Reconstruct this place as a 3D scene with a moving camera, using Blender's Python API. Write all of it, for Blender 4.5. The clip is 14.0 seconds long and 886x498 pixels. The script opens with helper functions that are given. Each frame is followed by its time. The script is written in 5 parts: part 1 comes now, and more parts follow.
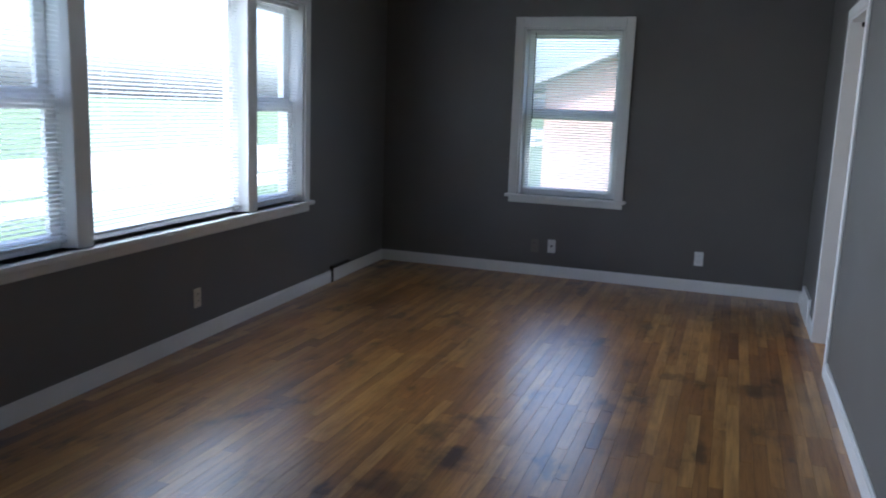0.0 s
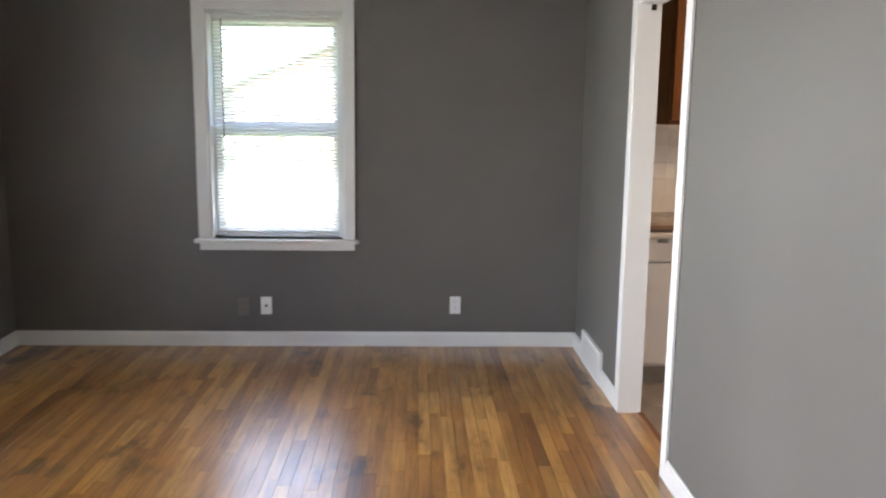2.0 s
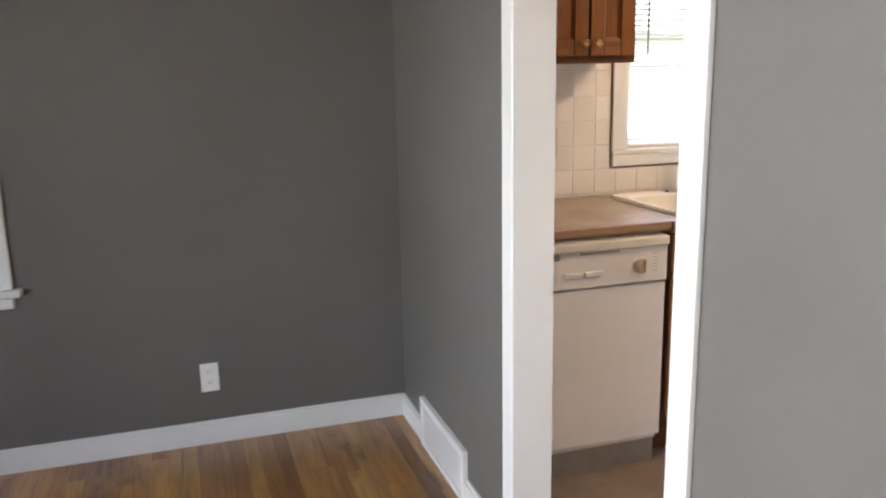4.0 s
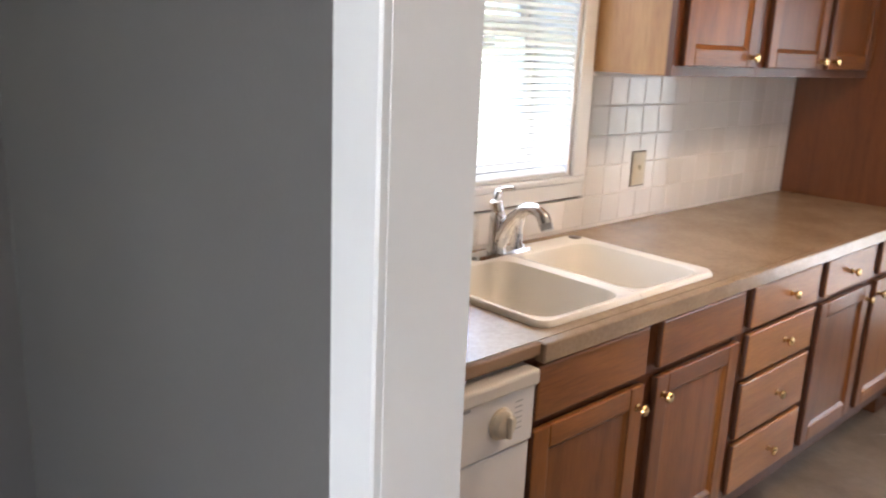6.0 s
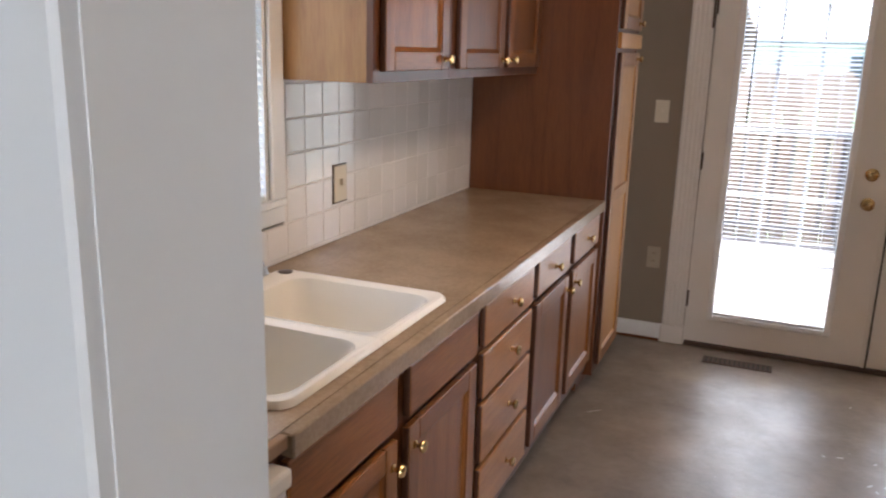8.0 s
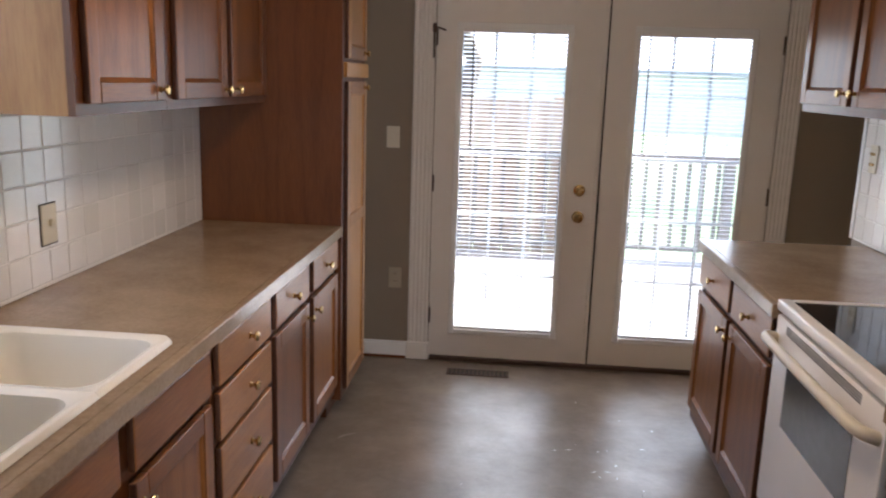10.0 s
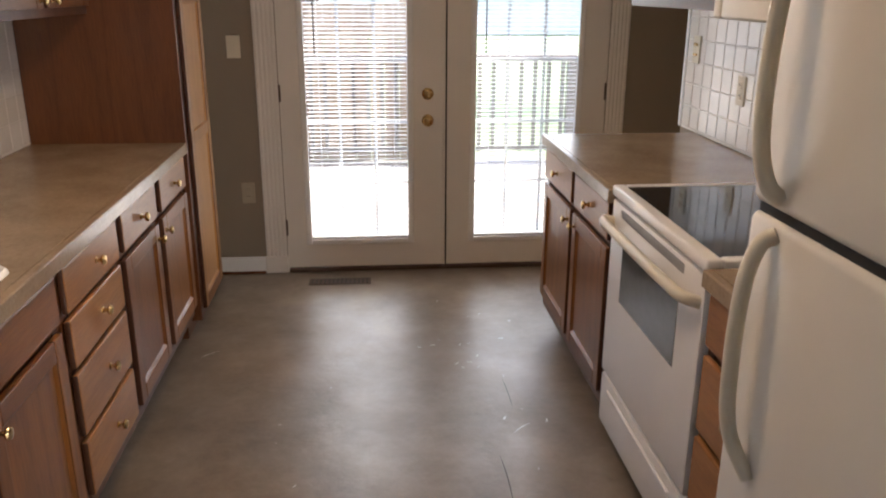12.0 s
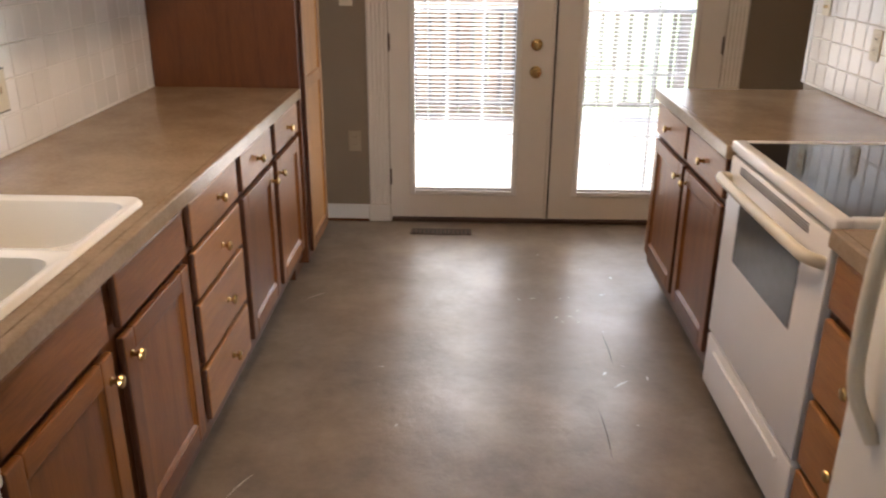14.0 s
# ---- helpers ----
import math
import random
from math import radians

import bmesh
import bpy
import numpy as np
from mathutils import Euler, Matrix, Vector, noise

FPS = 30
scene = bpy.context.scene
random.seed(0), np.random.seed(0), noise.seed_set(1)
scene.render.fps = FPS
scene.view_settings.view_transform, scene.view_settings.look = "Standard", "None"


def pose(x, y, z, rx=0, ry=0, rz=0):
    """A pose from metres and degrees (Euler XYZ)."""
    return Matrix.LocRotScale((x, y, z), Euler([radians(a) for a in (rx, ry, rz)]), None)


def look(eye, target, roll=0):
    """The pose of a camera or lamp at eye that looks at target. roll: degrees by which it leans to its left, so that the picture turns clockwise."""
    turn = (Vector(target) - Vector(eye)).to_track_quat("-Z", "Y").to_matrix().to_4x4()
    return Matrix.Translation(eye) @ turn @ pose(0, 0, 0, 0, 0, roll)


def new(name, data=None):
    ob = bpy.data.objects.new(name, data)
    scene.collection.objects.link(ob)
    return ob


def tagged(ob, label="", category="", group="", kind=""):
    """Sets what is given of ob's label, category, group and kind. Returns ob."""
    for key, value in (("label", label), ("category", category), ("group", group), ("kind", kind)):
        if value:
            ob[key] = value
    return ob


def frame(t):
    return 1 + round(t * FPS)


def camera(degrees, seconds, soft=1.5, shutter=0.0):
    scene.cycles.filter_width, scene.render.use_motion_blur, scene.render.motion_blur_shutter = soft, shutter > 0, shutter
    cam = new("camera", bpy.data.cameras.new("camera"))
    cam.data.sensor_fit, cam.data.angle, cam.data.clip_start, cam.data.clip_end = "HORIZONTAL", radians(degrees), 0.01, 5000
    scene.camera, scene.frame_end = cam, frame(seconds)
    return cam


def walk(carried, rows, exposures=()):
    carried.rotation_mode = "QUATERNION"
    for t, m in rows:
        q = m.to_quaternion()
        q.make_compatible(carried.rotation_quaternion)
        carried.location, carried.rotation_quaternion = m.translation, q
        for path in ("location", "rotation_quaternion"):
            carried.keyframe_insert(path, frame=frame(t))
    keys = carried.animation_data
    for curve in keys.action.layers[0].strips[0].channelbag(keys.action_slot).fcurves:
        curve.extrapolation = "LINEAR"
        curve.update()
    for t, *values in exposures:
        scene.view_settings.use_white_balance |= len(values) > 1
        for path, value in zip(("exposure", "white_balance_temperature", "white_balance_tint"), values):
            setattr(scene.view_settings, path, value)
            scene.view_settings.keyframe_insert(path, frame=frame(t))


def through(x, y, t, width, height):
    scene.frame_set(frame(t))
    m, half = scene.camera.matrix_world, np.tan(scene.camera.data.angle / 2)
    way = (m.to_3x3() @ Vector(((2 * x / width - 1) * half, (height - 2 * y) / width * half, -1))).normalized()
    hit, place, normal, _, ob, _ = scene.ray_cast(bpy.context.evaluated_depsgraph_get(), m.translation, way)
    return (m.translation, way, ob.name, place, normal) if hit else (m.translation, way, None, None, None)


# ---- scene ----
cam = camera(57.7, 14.0, soft=2.0, shutter=0.35)
PATH = [
    (0, (-0.596, -6.78, 1.419), (-1.255, -4.924, 1.071), 2.1),
    (0.5, (-0.707, -6.407, 1.411), (-1.217, -4.507, 1.047), 2.8),
    (1, (-0.856, -5.985, 1.422), (-1.089, -4.032, 1.057), 1.0),
    (1.5, (-0.949, -5.536, 1.454), (-1.067, -3.57, 1.103), 0.7),
    (2, (-1.041, -5.092, 1.476), (-0.976, -3.119, 1.153), 0.7),
    (2.5, (-1.067, -4.591, 1.454), (-0.863, -2.636, 1.08), 1.2),
    (3, (-1.032, -4.129, 1.432), (-0.728, -2.196, 1.018), 2.4),
    (3.2, (-0.994, -3.925, 1.429), (-0.617, -2.002, 1.029), 1.2),
    (5.3, (-0.601, -2.151, 1.49), (0.361, -0.474, 0.976), 3.8),
    (5.5, (-0.573, -2.054, 1.508), (0.481, -0.436, 0.99), 4.6),
    (6, (-0.451, -1.755, 1.5), (0.88, -0.347, 1.003), 2.5),
    (6.5, (-0.327, -1.608, 1.491), (1.173, -0.394, 0.965), 2.3),
    (7, (-0.217, -1.527, 1.5), (1.417, -0.496, 0.984), 1.9),
    (7.5, (-0.227, -1.469, 1.52), (1.502, -0.598, 1.018), 1.4),
    (8, (-0.238, -1.456, 1.528), (1.552, -0.707, 1.043), 1.6),
    (8.5, (-0.228, -1.464, 1.538), (1.627, -0.876, 1.076), 2.1),
    (9, (-0.223, -1.485, 1.541), (1.679, -1.037, 1.111), 2.2),
    (11.5, (-0.244, -1.543, 1.563), (1.679, -1.7, 1.037), 1.3),
    (12, (-0.266, -1.549, 1.538), (1.627, -1.723, 0.919), 0.3),
    (12.5, (-0.291, -1.555, 1.52), (1.582, -1.729, 0.841), -0.3),
    (13, (-0.321, -1.549, 1.51), (1.54, -1.702, 0.794), -0.7),
    (13.5, (-0.335, -1.532, 1.504), (1.524, -1.619, 0.771), -0.3),
    (14, (-0.277, -1.497, 1.514), (1.587, -1.444, 0.794), 0.4),
]
EXPOSURES = [(0.0, 2.45, 5200, 10), (1.0, 3.12, 5600, 10), (2.0, 3.85, 6200, 12), (3.2, 4.05, 6250, 12), (5.3, 3.5, 6050, 13), (6.0, 3.58, 5950, 13), (7.5, 3.2, 5900, 13), (9.0, 3.05, 5600, 12), (11.5, 2.8, 6150, 12), (12.5, 3.0, 6350, 12), (14.0, 3.2, 6500, 13)]
walk(cam, [(t, look(eye, target, roll)) for t, eye, target, roll in PATH], EXPOSURES)

# ---- world and light ----
world = bpy.data.worlds.new("overcast_sky")
scene.world = world
world.use_nodes = True
_nt = world.node_tree
_sky = _nt.nodes.new("ShaderNodeTexSky")
_sky.sky_type, _sky.sun_disc = 'NISHITA', False
_sky.sun_elevation, _sky.sun_rotation = radians(55), radians(162.5)
_sky.air_density, _sky.dust_density, _sky.ozone_density = 1.0, 4.0, 1.0
_nt.links.new(_sky.outputs[0], _nt.nodes["Background"].inputs[0])
_nt.nodes["Background"].inputs[1].default_value = 0.15
sun = new("sun", bpy.data.lights.new("sun", 'SUN'))
sun.data.energy, sun.data.angle, sun.data.color = 3.4, radians(3), (1.0, 0.95, 0.88)
sun.matrix_world = look((0, 0, 20), (-3.0, 9.5, 5.73))

# daylight through the wide west window
sky_west = new("window_daylight", bpy.data.lights.new("window_daylight", 'AREA'))
sky_west.data.shape, sky_west.data.size, sky_west.data.size_y = 'RECTANGLE', 1.36, 1.32
sky_west.data.energy, sky_west.data.color = 7.4, (1.0, 0.985, 0.95)
sky_west.data.spread = radians(112)                # the slats send the light mostly straight in
SKEW = radians(2.4)                                # the west wall runs slightly out of square
SKEWED = Matrix.Translation((-3.61, 0, 0)) @ Matrix.Rotation(SKEW, 4, 'Z') @ Matrix.Translation((3.61, 0, 0))
sky_west.matrix_world = SKEWED @ look((-3.80, -3.065, 1.39), (0.0, -3.065, 1.30))


def daylight(at, target, wide, high, energy, colour):
    """Sky light entering through one glazed opening."""
    ob = new("window_daylight", bpy.data.lights.new("window_daylight", 'AREA'))
    ob.data.shape, ob.data.size, ob.data.size_y = 'RECTANGLE', wide, high
    ob.data.energy, ob.data.color = energy, colour
    ob.matrix_world = look(at, target)
    return ob


# daylight through the two glass doors and the window over the sink
for y in (-1.484, -2.40):
    daylight((4.072, y, 1.0), (0.0, y, 0.9), 0.54, 1.60, 0.66, (1.0, 0.98, 0.95))
daylight((1.278, -0.1505, 1.55), (1.278, -2.0, 1.40), 0.62, 0.86, 0.42, (1.0, 0.98, 0.95))

# and through the living room's north window
daylight((-1.92, -0.012, 1.40), (-1.92, -3.0, 0.9), 0.76, 1.30, 0.36, (1.0, 0.99, 0.97))


# ---- materials ----
def nodes_of(name):
    m = bpy.data.materials.new(name)
    m.use_nodes = True
    nt = m.node_tree
    return m, nt, nt.nodes["Principled BSDF"]


def mapped(nt, scale, coord="Object"):
    tc, mp = nt.nodes.new("ShaderNodeTexCoord"), nt.nodes.new("ShaderNodeMapping")
    mp.inputs["Scale"].default_value = scale
    nt.links.new(tc.outputs[coord], mp.inputs[0])
    return mp.outputs[0]


def noise_node(nt, vec, scale, detail=4.0, rough=0.55, distort=0.0):
    n = nt.nodes.new("ShaderNodeTexNoise")
    n.inputs["Scale"].default_value, n.inputs["Detail"].default_value = scale, detail
    n.inputs["Roughness"].default_value, n.inputs["Distortion"].default_value = rough, distort
    nt.links.new(vec, n.inputs["Vector"])
    return n.outputs["Fac"]


def ramp(nt, fac, stops):
    r = nt.nodes.new("ShaderNodeValToRGB")
    e = r.color_ramp.elements
    while len(e) < len(stops):
        e.new(0.5)
    for el, (p, c) in zip(e, stops):
        el.position, el.color = p, (*c, 1.0)
    nt.links.new(fac, r.inputs[0])
    return r.outputs[0]


def blend(nt, fac, a, b, mode='MIX'):
    n = nt.nodes.new("ShaderNodeMix")
    n.data_type, n.blend_type = 'RGBA', mode
    for sock, v in ((n.inputs[0], fac), (n.inputs[6], a), (n.inputs[7], b)):
        if isinstance(v, bpy.types.NodeSocket):
            nt.links.new(v, sock)
        elif isinstance(v, tuple):
            sock.default_value = (*v, 1.0)
        else:
            sock.default_value = v
    return n.outputs[2]


def maths(nt, op, a, b=0.0):
    n = nt.nodes.new("ShaderNodeMath")
    n.operation = op
    for sock, v in ((n.inputs[0], a), (n.inputs[1], b)):
        if isinstance(v, bpy.types.NodeSocket):
            nt.links.new(v, sock)
        else:
            sock.default_value = v
    return n.outputs[0]


def bump(nt, bsdf, height, strength, dist):
    b = nt.nodes.new("ShaderNodeBump")
    b.inputs["Strength"].default_value, b.inputs["Distance"].default_value = strength, dist
    nt.links.new(height, b.inputs["Height"])
    nt.links.new(b.outputs[0], bsdf.inputs["Normal"])


def paint(name, col, rough=0.5, vary=0.06, bumpy=0.15, scale=1.0, spec=0.5):
    """Painted or moulded surface: slight unevenness in colour, gloss and relief."""
    m, nt, b = nodes_of(name)
    v = mapped(nt, (1, 1, 1))
    big = noise_node(nt, v, 1.7 * scale, 3)
    fine = noise_node(nt, v, 140 * scale, 2)
    dark, lite = tuple(c * (1 - vary) for c in col), tuple(min(1, c * (1 + vary)) for c in col)
    nt.links.new(ramp(nt, big, [(0.3, dark), (0.7, lite)]), b.inputs["Base Color"])
    nt.links.new(maths(nt, 'MULTIPLY_ADD', big, 0.15), b.inputs["Roughness"])
    b.inputs["Roughness"].links[0].from_node.inputs[2].default_value = rough - 0.07
    b.inputs["Specular IOR Level"].default_value = spec
    bump(nt, b, fine, bumpy, 0.0012)
    return m


def plain(name, col, rough=0.5, metal=0.0):
    m, nt, b = nodes_of(name)
    v = mapped(nt, (1, 1, 1))
    n = noise_node(nt, v, 30, 3)
    nt.links.new(ramp(nt, n, [(0.25, tuple(c * 0.88 for c in col)), (0.75, tuple(min(1, c * 1.06) for c in col))]), b.inputs["Base Color"])
    b.inputs["Roughness"].default_value, b.inputs["Metallic"].default_value = rough, metal
    return m


def piece_random(nt):
    oi, ge = nt.nodes.new("ShaderNodeObjectInfo"), nt.nodes.new("ShaderNodeNewGeometry")
    return maths(nt, 'FRACT', maths(nt, 'ADD', oi.outputs["Random"], ge.outputs["Random Per Island"]))


def oak(name, grain, light, dark, rough=0.38, offset=True):
    """Stained oak with the grain along one axis: long streaks, cathedral bands and open pores."""
    m, nt, b = nodes_of(name)
    s = {"x": (0.09, 1, 1), "y": (1, 0.09, 1), "z": (1, 1, 0.09)}[grain]
    v = mapped(nt, s)
    if offset:
        add = nt.nodes.new("ShaderNodeVectorMath")
        add.operation = 'ADD'
        nt.links.new(v, add.inputs[0])
        oi = nt.nodes.new("ShaderNodeObjectInfo")
        nt.links.new(maths(nt, 'MULTIPLY', oi.outputs["Random"], 37.0), add.inputs[1])
        v = add.outputs[0]
    band = noise_node(nt, v, 5, 2, 0.5)
    rings = maths(nt, 'FRACT', maths(nt, 'MULTIPLY', band, 6.0))
    pores = noise_node(nt, v, 160, 4, 0.7)
    tone = noise_node(nt, mapped(nt, (1, 1, 1)), 1.3, 2)
    c = ramp(nt, rings, [(0.0, tuple(0.8 * x + 0.2 * y for x, y in zip(dark, light))), (0.3, light), (0.8, tuple(0.25 * x + 0.75 * y for x, y in zip(dark, light))), (1.0, tuple(0.8 * x + 0.2 * y for x, y in zip(dark, light)))])
    c = blend(nt, 0.38, c, ramp(nt, pores, [(0.35, tuple(x * 0.6 for x in dark)), (0.6, light)]))
    c = blend(nt, 0.35, c, ramp(nt, tone, [(0.3, dark), (0.7, light)]))
    each = nt.nodes.new("ShaderNodeObjectInfo")
    c = blend(nt, 1.0, c, ramp(nt, each.outputs["Random"], [(0.0, (0.74, 0.70, 0.68)), (0.5, (0.96, 0.96, 0.96)), (1.0, (1.12, 1.14, 1.14))]), 'MULTIPLY')
    nt.links.new(c, b.inputs["Base Color"])
    b.inputs["Roughness"].default_value = rough
    b.inputs["Coat Weight"].default_value, b.inputs["Coat Roughness"].default_value = 0.22, 0.24
    b.inputs["Specular IOR Level"].default_value = 0.26
    bump(nt, b, pores, 0.12, 0.002)
    return m


STAINS = ((-1.57, -3.83, 0.15, 0.95), (-1.58, -3.40, 0.13, 0.8), (-1.74, -3.60, 0.11, 0.7), (-1.70, -4.18, 0.18, 0.8), (-1.05, -2.99, 0.10, 0.7), (-0.80, -2.35, 0.09, 0.7), (-0.37, -2.36, 0.16, 0.7), (-0.95, -3.35, 0.22, 0.6))


def floor_oak(name):
    """Varnished strip floor: each board its own tone, grain along y, dark stains and scuffs."""
    m, nt, b = nodes_of(name)
    rnd = piece_random(nt)
    geo = nt.nodes.new("ShaderNodeNewGeometry")
    mp = nt.nodes.new("ShaderNodeMapping")
    mp.inputs["Scale"].default_value = (1, 0.07, 1)
    nt.links.new(geo.outputs["Position"], mp.inputs[0])
    add = nt.nodes.new("ShaderNodeVectorMath")
    add.operation = 'ADD'
    nt.links.new(mp.outputs[0], add.inputs[0])
    nt.links.new(maths(nt, 'MULTIPLY', rnd, 53.0), add.inputs[1])
    grain = noise_node(nt, add.outputs[0], 60, 4, 0.6)
    band = noise_node(nt, add.outputs[0], 14, 2, 0.5)
    tone = ramp(nt, rnd, [(0.0, (0.20, 0.080, 0.018)), (0.08, (0.325, 0.144, 0.034)), (0.5, (0.42, 0.202, 0.048)), (0.82, (0.49, 0.25, 0.062)), (1.0, (0.57, 0.32, 0.092))])
    c = blend(nt, 0.5, tone, ramp(nt, grain, [(0.34, (0.36, 0.31, 0.27)), (0.56, (1.0, 1.0, 1.0))]), 'MULTIPLY')
    c = blend(nt, 0.5, c, ramp(nt, band, [(0.36, (0.42, 0.36, 0.31)), (0.52, (1, 1, 1))]), 'MULTIPLY')
    wide = noise_node(nt, geo.outputs["Position"], 1.6, 2)
    long_ = nt.nodes.new("ShaderNodeMapping")
    long_.inputs["Scale"].default_value = (1, 0.42, 1)
    nt.links.new(geo.outputs["Position"], long_.inputs[0])
    spots = noise_node(nt, long_.outputs[0], 4.6, 4, 0.62)
    c = blend(nt, 0.8, c, ramp(nt, spots, [(0.335, (0.18, 0.15, 0.14)), (0.39, (0.72, 0.69, 0.66)), (0.46, (1, 1, 1))]), 'MULTIPLY')
    c = blend(nt, 0.5, c, ramp(nt, wide, [(0.35, (0.62, 0.58, 0.54)), (0.6, (1.0, 1.0, 1.0))]), 'MULTIPLY')
    # old dark stains, each at its own spot, with ragged edges
    ragged = nt.nodes.new("ShaderNodeTexNoise")
    ragged.inputs["Scale"].default_value, ragged.inputs["Detail"].default_value = 9.0, 4.0
    nt.links.new(geo.outputs["Position"], ragged.inputs["Vector"])
    shift = nt.nodes.new("ShaderNodeMix")
    shift.data_type, shift.blend_type = 'RGBA', 'ADD'
    shift.inputs[0].default_value = 0.28
    nt.links.new(geo.outputs["Position"], shift.inputs[6])
    nt.links.new(ragged.outputs["Color"], shift.inputs[7])
    for sx, sy, size, depth in STAINS:
        away = nt.nodes.new("ShaderNodeVectorMath")
        away.operation = 'DISTANCE'
        nt.links.new(shift.outputs[2], away.inputs[0])
        away.inputs[1].default_value = (sx + 0.14, sy + 0.14, 0.14)
        c = blend(nt, depth, c, ramp(nt, away.outputs["Value"], [(size * 0.35, (0.20, 0.16, 0.14)), (size, (1, 1, 1))]), 'MULTIPLY')
    nt.links.new(c, b.inputs["Base Color"])
    wear = noise_node(nt, geo.outputs["Position"], 5.5, 5, 0.7)
    nt.links.new(ramp(nt, wear, [(0.3, (0.30, 0.30, 0.30)), (0.7, (0.40, 0.40, 0.40))]), b.inputs["Roughness"])
    b.inputs["Coat Weight"].default_value, b.inputs["Coat Roughness"].default_value = 0.8, 0.26
    b.inputs["Specular IOR Level"].default_value = 0.6
    ripple = noise_node(nt, geo.outputs["Position"], 16, 4)
    bump(nt, b, maths(nt, 'ADD', maths(nt, 'MULTIPLY', grain, 0.35), ripple), 0.26, 0.004)
    return m


def vinyl(name):
    """Grey-brown slate-look sheet floor, clouded, unevenly glossy, with small pale scuffs."""
    m, nt, b = nodes_of(name)
    v = mapped(nt, (1.0, 0.92, 1))
    cloud = noise_node(nt, v, 2.6, 6, 0.6)
    mid = noise_node(nt, v, 7, 4, 0.55)
    fine = noise_node(nt, v, 30, 5, 0.7)
    warm = noise_node(nt, v, 1.1, 2)
    c = ramp(nt, cloud, [(0.34, (0.10, 0.081, 0.064)), (0.5, (0.205, 0.170, 0.137)), (0.64, (0.40, 0.34, 0.28))])
    c = blend(nt, 0.5, c, ramp(nt, mid, [(0.34, (0.09, 0.073, 0.058)), (0.66, (0.335, 0.275, 0.215))]))
    c = blend(nt, 0.28, c, ramp(nt, fine, [(0.3, (0.10, 0.082, 0.068)), (0.7, (0.30, 0.26, 0.22))]))
    c = blend(nt, 0.25, c, ramp(nt, warm, [(0.35, (0.28, 0.195, 0.125)), (0.65, (0.22, 0.19, 0.16))]))
    c = blend(nt, 1.0, c, (0.91, 0.85, 0.78), 'MULTIPLY')
    nt.links.new(c, b.inputs["Base Color"])
    nt.links.new(ramp(nt, cloud, [(0.36, (0.43, 0.43, 0.43)), (0.64, (0.295, 0.295, 0.295))]), b.inputs["Roughness"])
    b.inputs["Specular IOR Level"].default_value = 0.95
    bump(nt, b, maths(nt, 'ADD', maths(nt, 'MULTIPLY', fine, 0.35), maths(nt, 'ADD', mid, cloud)), 0.38, 0.008)
    return m


def laminate(name):
    m, nt, b = nodes_of(name)
    v = mapped(nt, (1, 1, 1))
    cloud, speck = noise_node(nt, v, 5, 5, 0.6), noise_node(nt, v, 90, 3, 0.7)
    c = ramp(nt, cloud, [(0.34, (0.255, 0.172, 0.100)), (0.66, (0.36, 0.258, 0.160))])
    c = blend(nt, 0.25, c, ramp(nt, speck, [(0.3, (0.19, 0.13, 0.085)), (0.7, (0.44, 0.35, 0.25))]))
    nt.links.new(c, b.inputs["Base Color"])
    b.inputs["Roughness"].default_value = 0.23
    bump(nt, b, speck, 0.05, 0.001)
    return m


def tile_glaze(name):
    m, nt, b = nodes_of(name)
    r = piece_random(nt)
    nt.links.new(ramp(nt, r, [(0.0, (0.74, 0.71, 0.66)), (1.0, (0.82, 0.79, 0.75))]), b.inputs["Base Color"])
    b.inputs["Roughness"].default_value = 0.13
    bump(nt, b, noise_node(nt, mapped(nt, (1, 1, 1)), 16, 2), 0.25, 0.004)
    return m


def clear_glass(name):
    m, nt, b = nodes_of(name)
    nt.nodes.remove(b)
    mix, tr, gl = (nt.nodes.new("ShaderNode" + k) for k in ("MixShader", "BsdfTransparent", "BsdfGlossy"))
    gl.inputs["Roughness"].default_value, mix.inputs[0].default_value = 0.02, 0.045
    nt.links.new(tr.outputs[0], mix.inputs[1])
    nt.links.new(gl.outputs[0], mix.inputs[2])
    nt.links.new(mix.outputs[0], nt.nodes["Material Output"].inputs[0])
    return m


def slat_plastic(name, through):
    """White blind slat: lets part of the daylight glow through."""
    m, nt, b = nodes_of(name)
    b.inputs["Base Color"].default_value, b.inputs["Roughness"].default_value = (0.86, 0.87, 0.86, 1), 0.45
    mix, tl = nt.nodes.new("ShaderNodeMixShader"), nt.nodes.new("ShaderNodeBsdfTranslucent")
    tl.inputs[0].default_value, mix.inputs[0].default_value = (0.88, 0.89, 0.88, 1), through
    nt.links.new(b.outputs[0], mix.inputs[1])
    nt.links.new(tl.outputs[0], mix.inputs[2])
    nt.links.new(mix.outputs[0], nt.nodes["Material Output"].inputs[0])
    return m


def foliage(name, a, c):
    m, nt, b = nodes_of(name)
    nt.links.new(ramp(nt, piece_random(nt), [(0, a), (1, c)]), b.inputs["Base Color"])
    b.inputs["Roughness"].default_value = 0.6
    return m


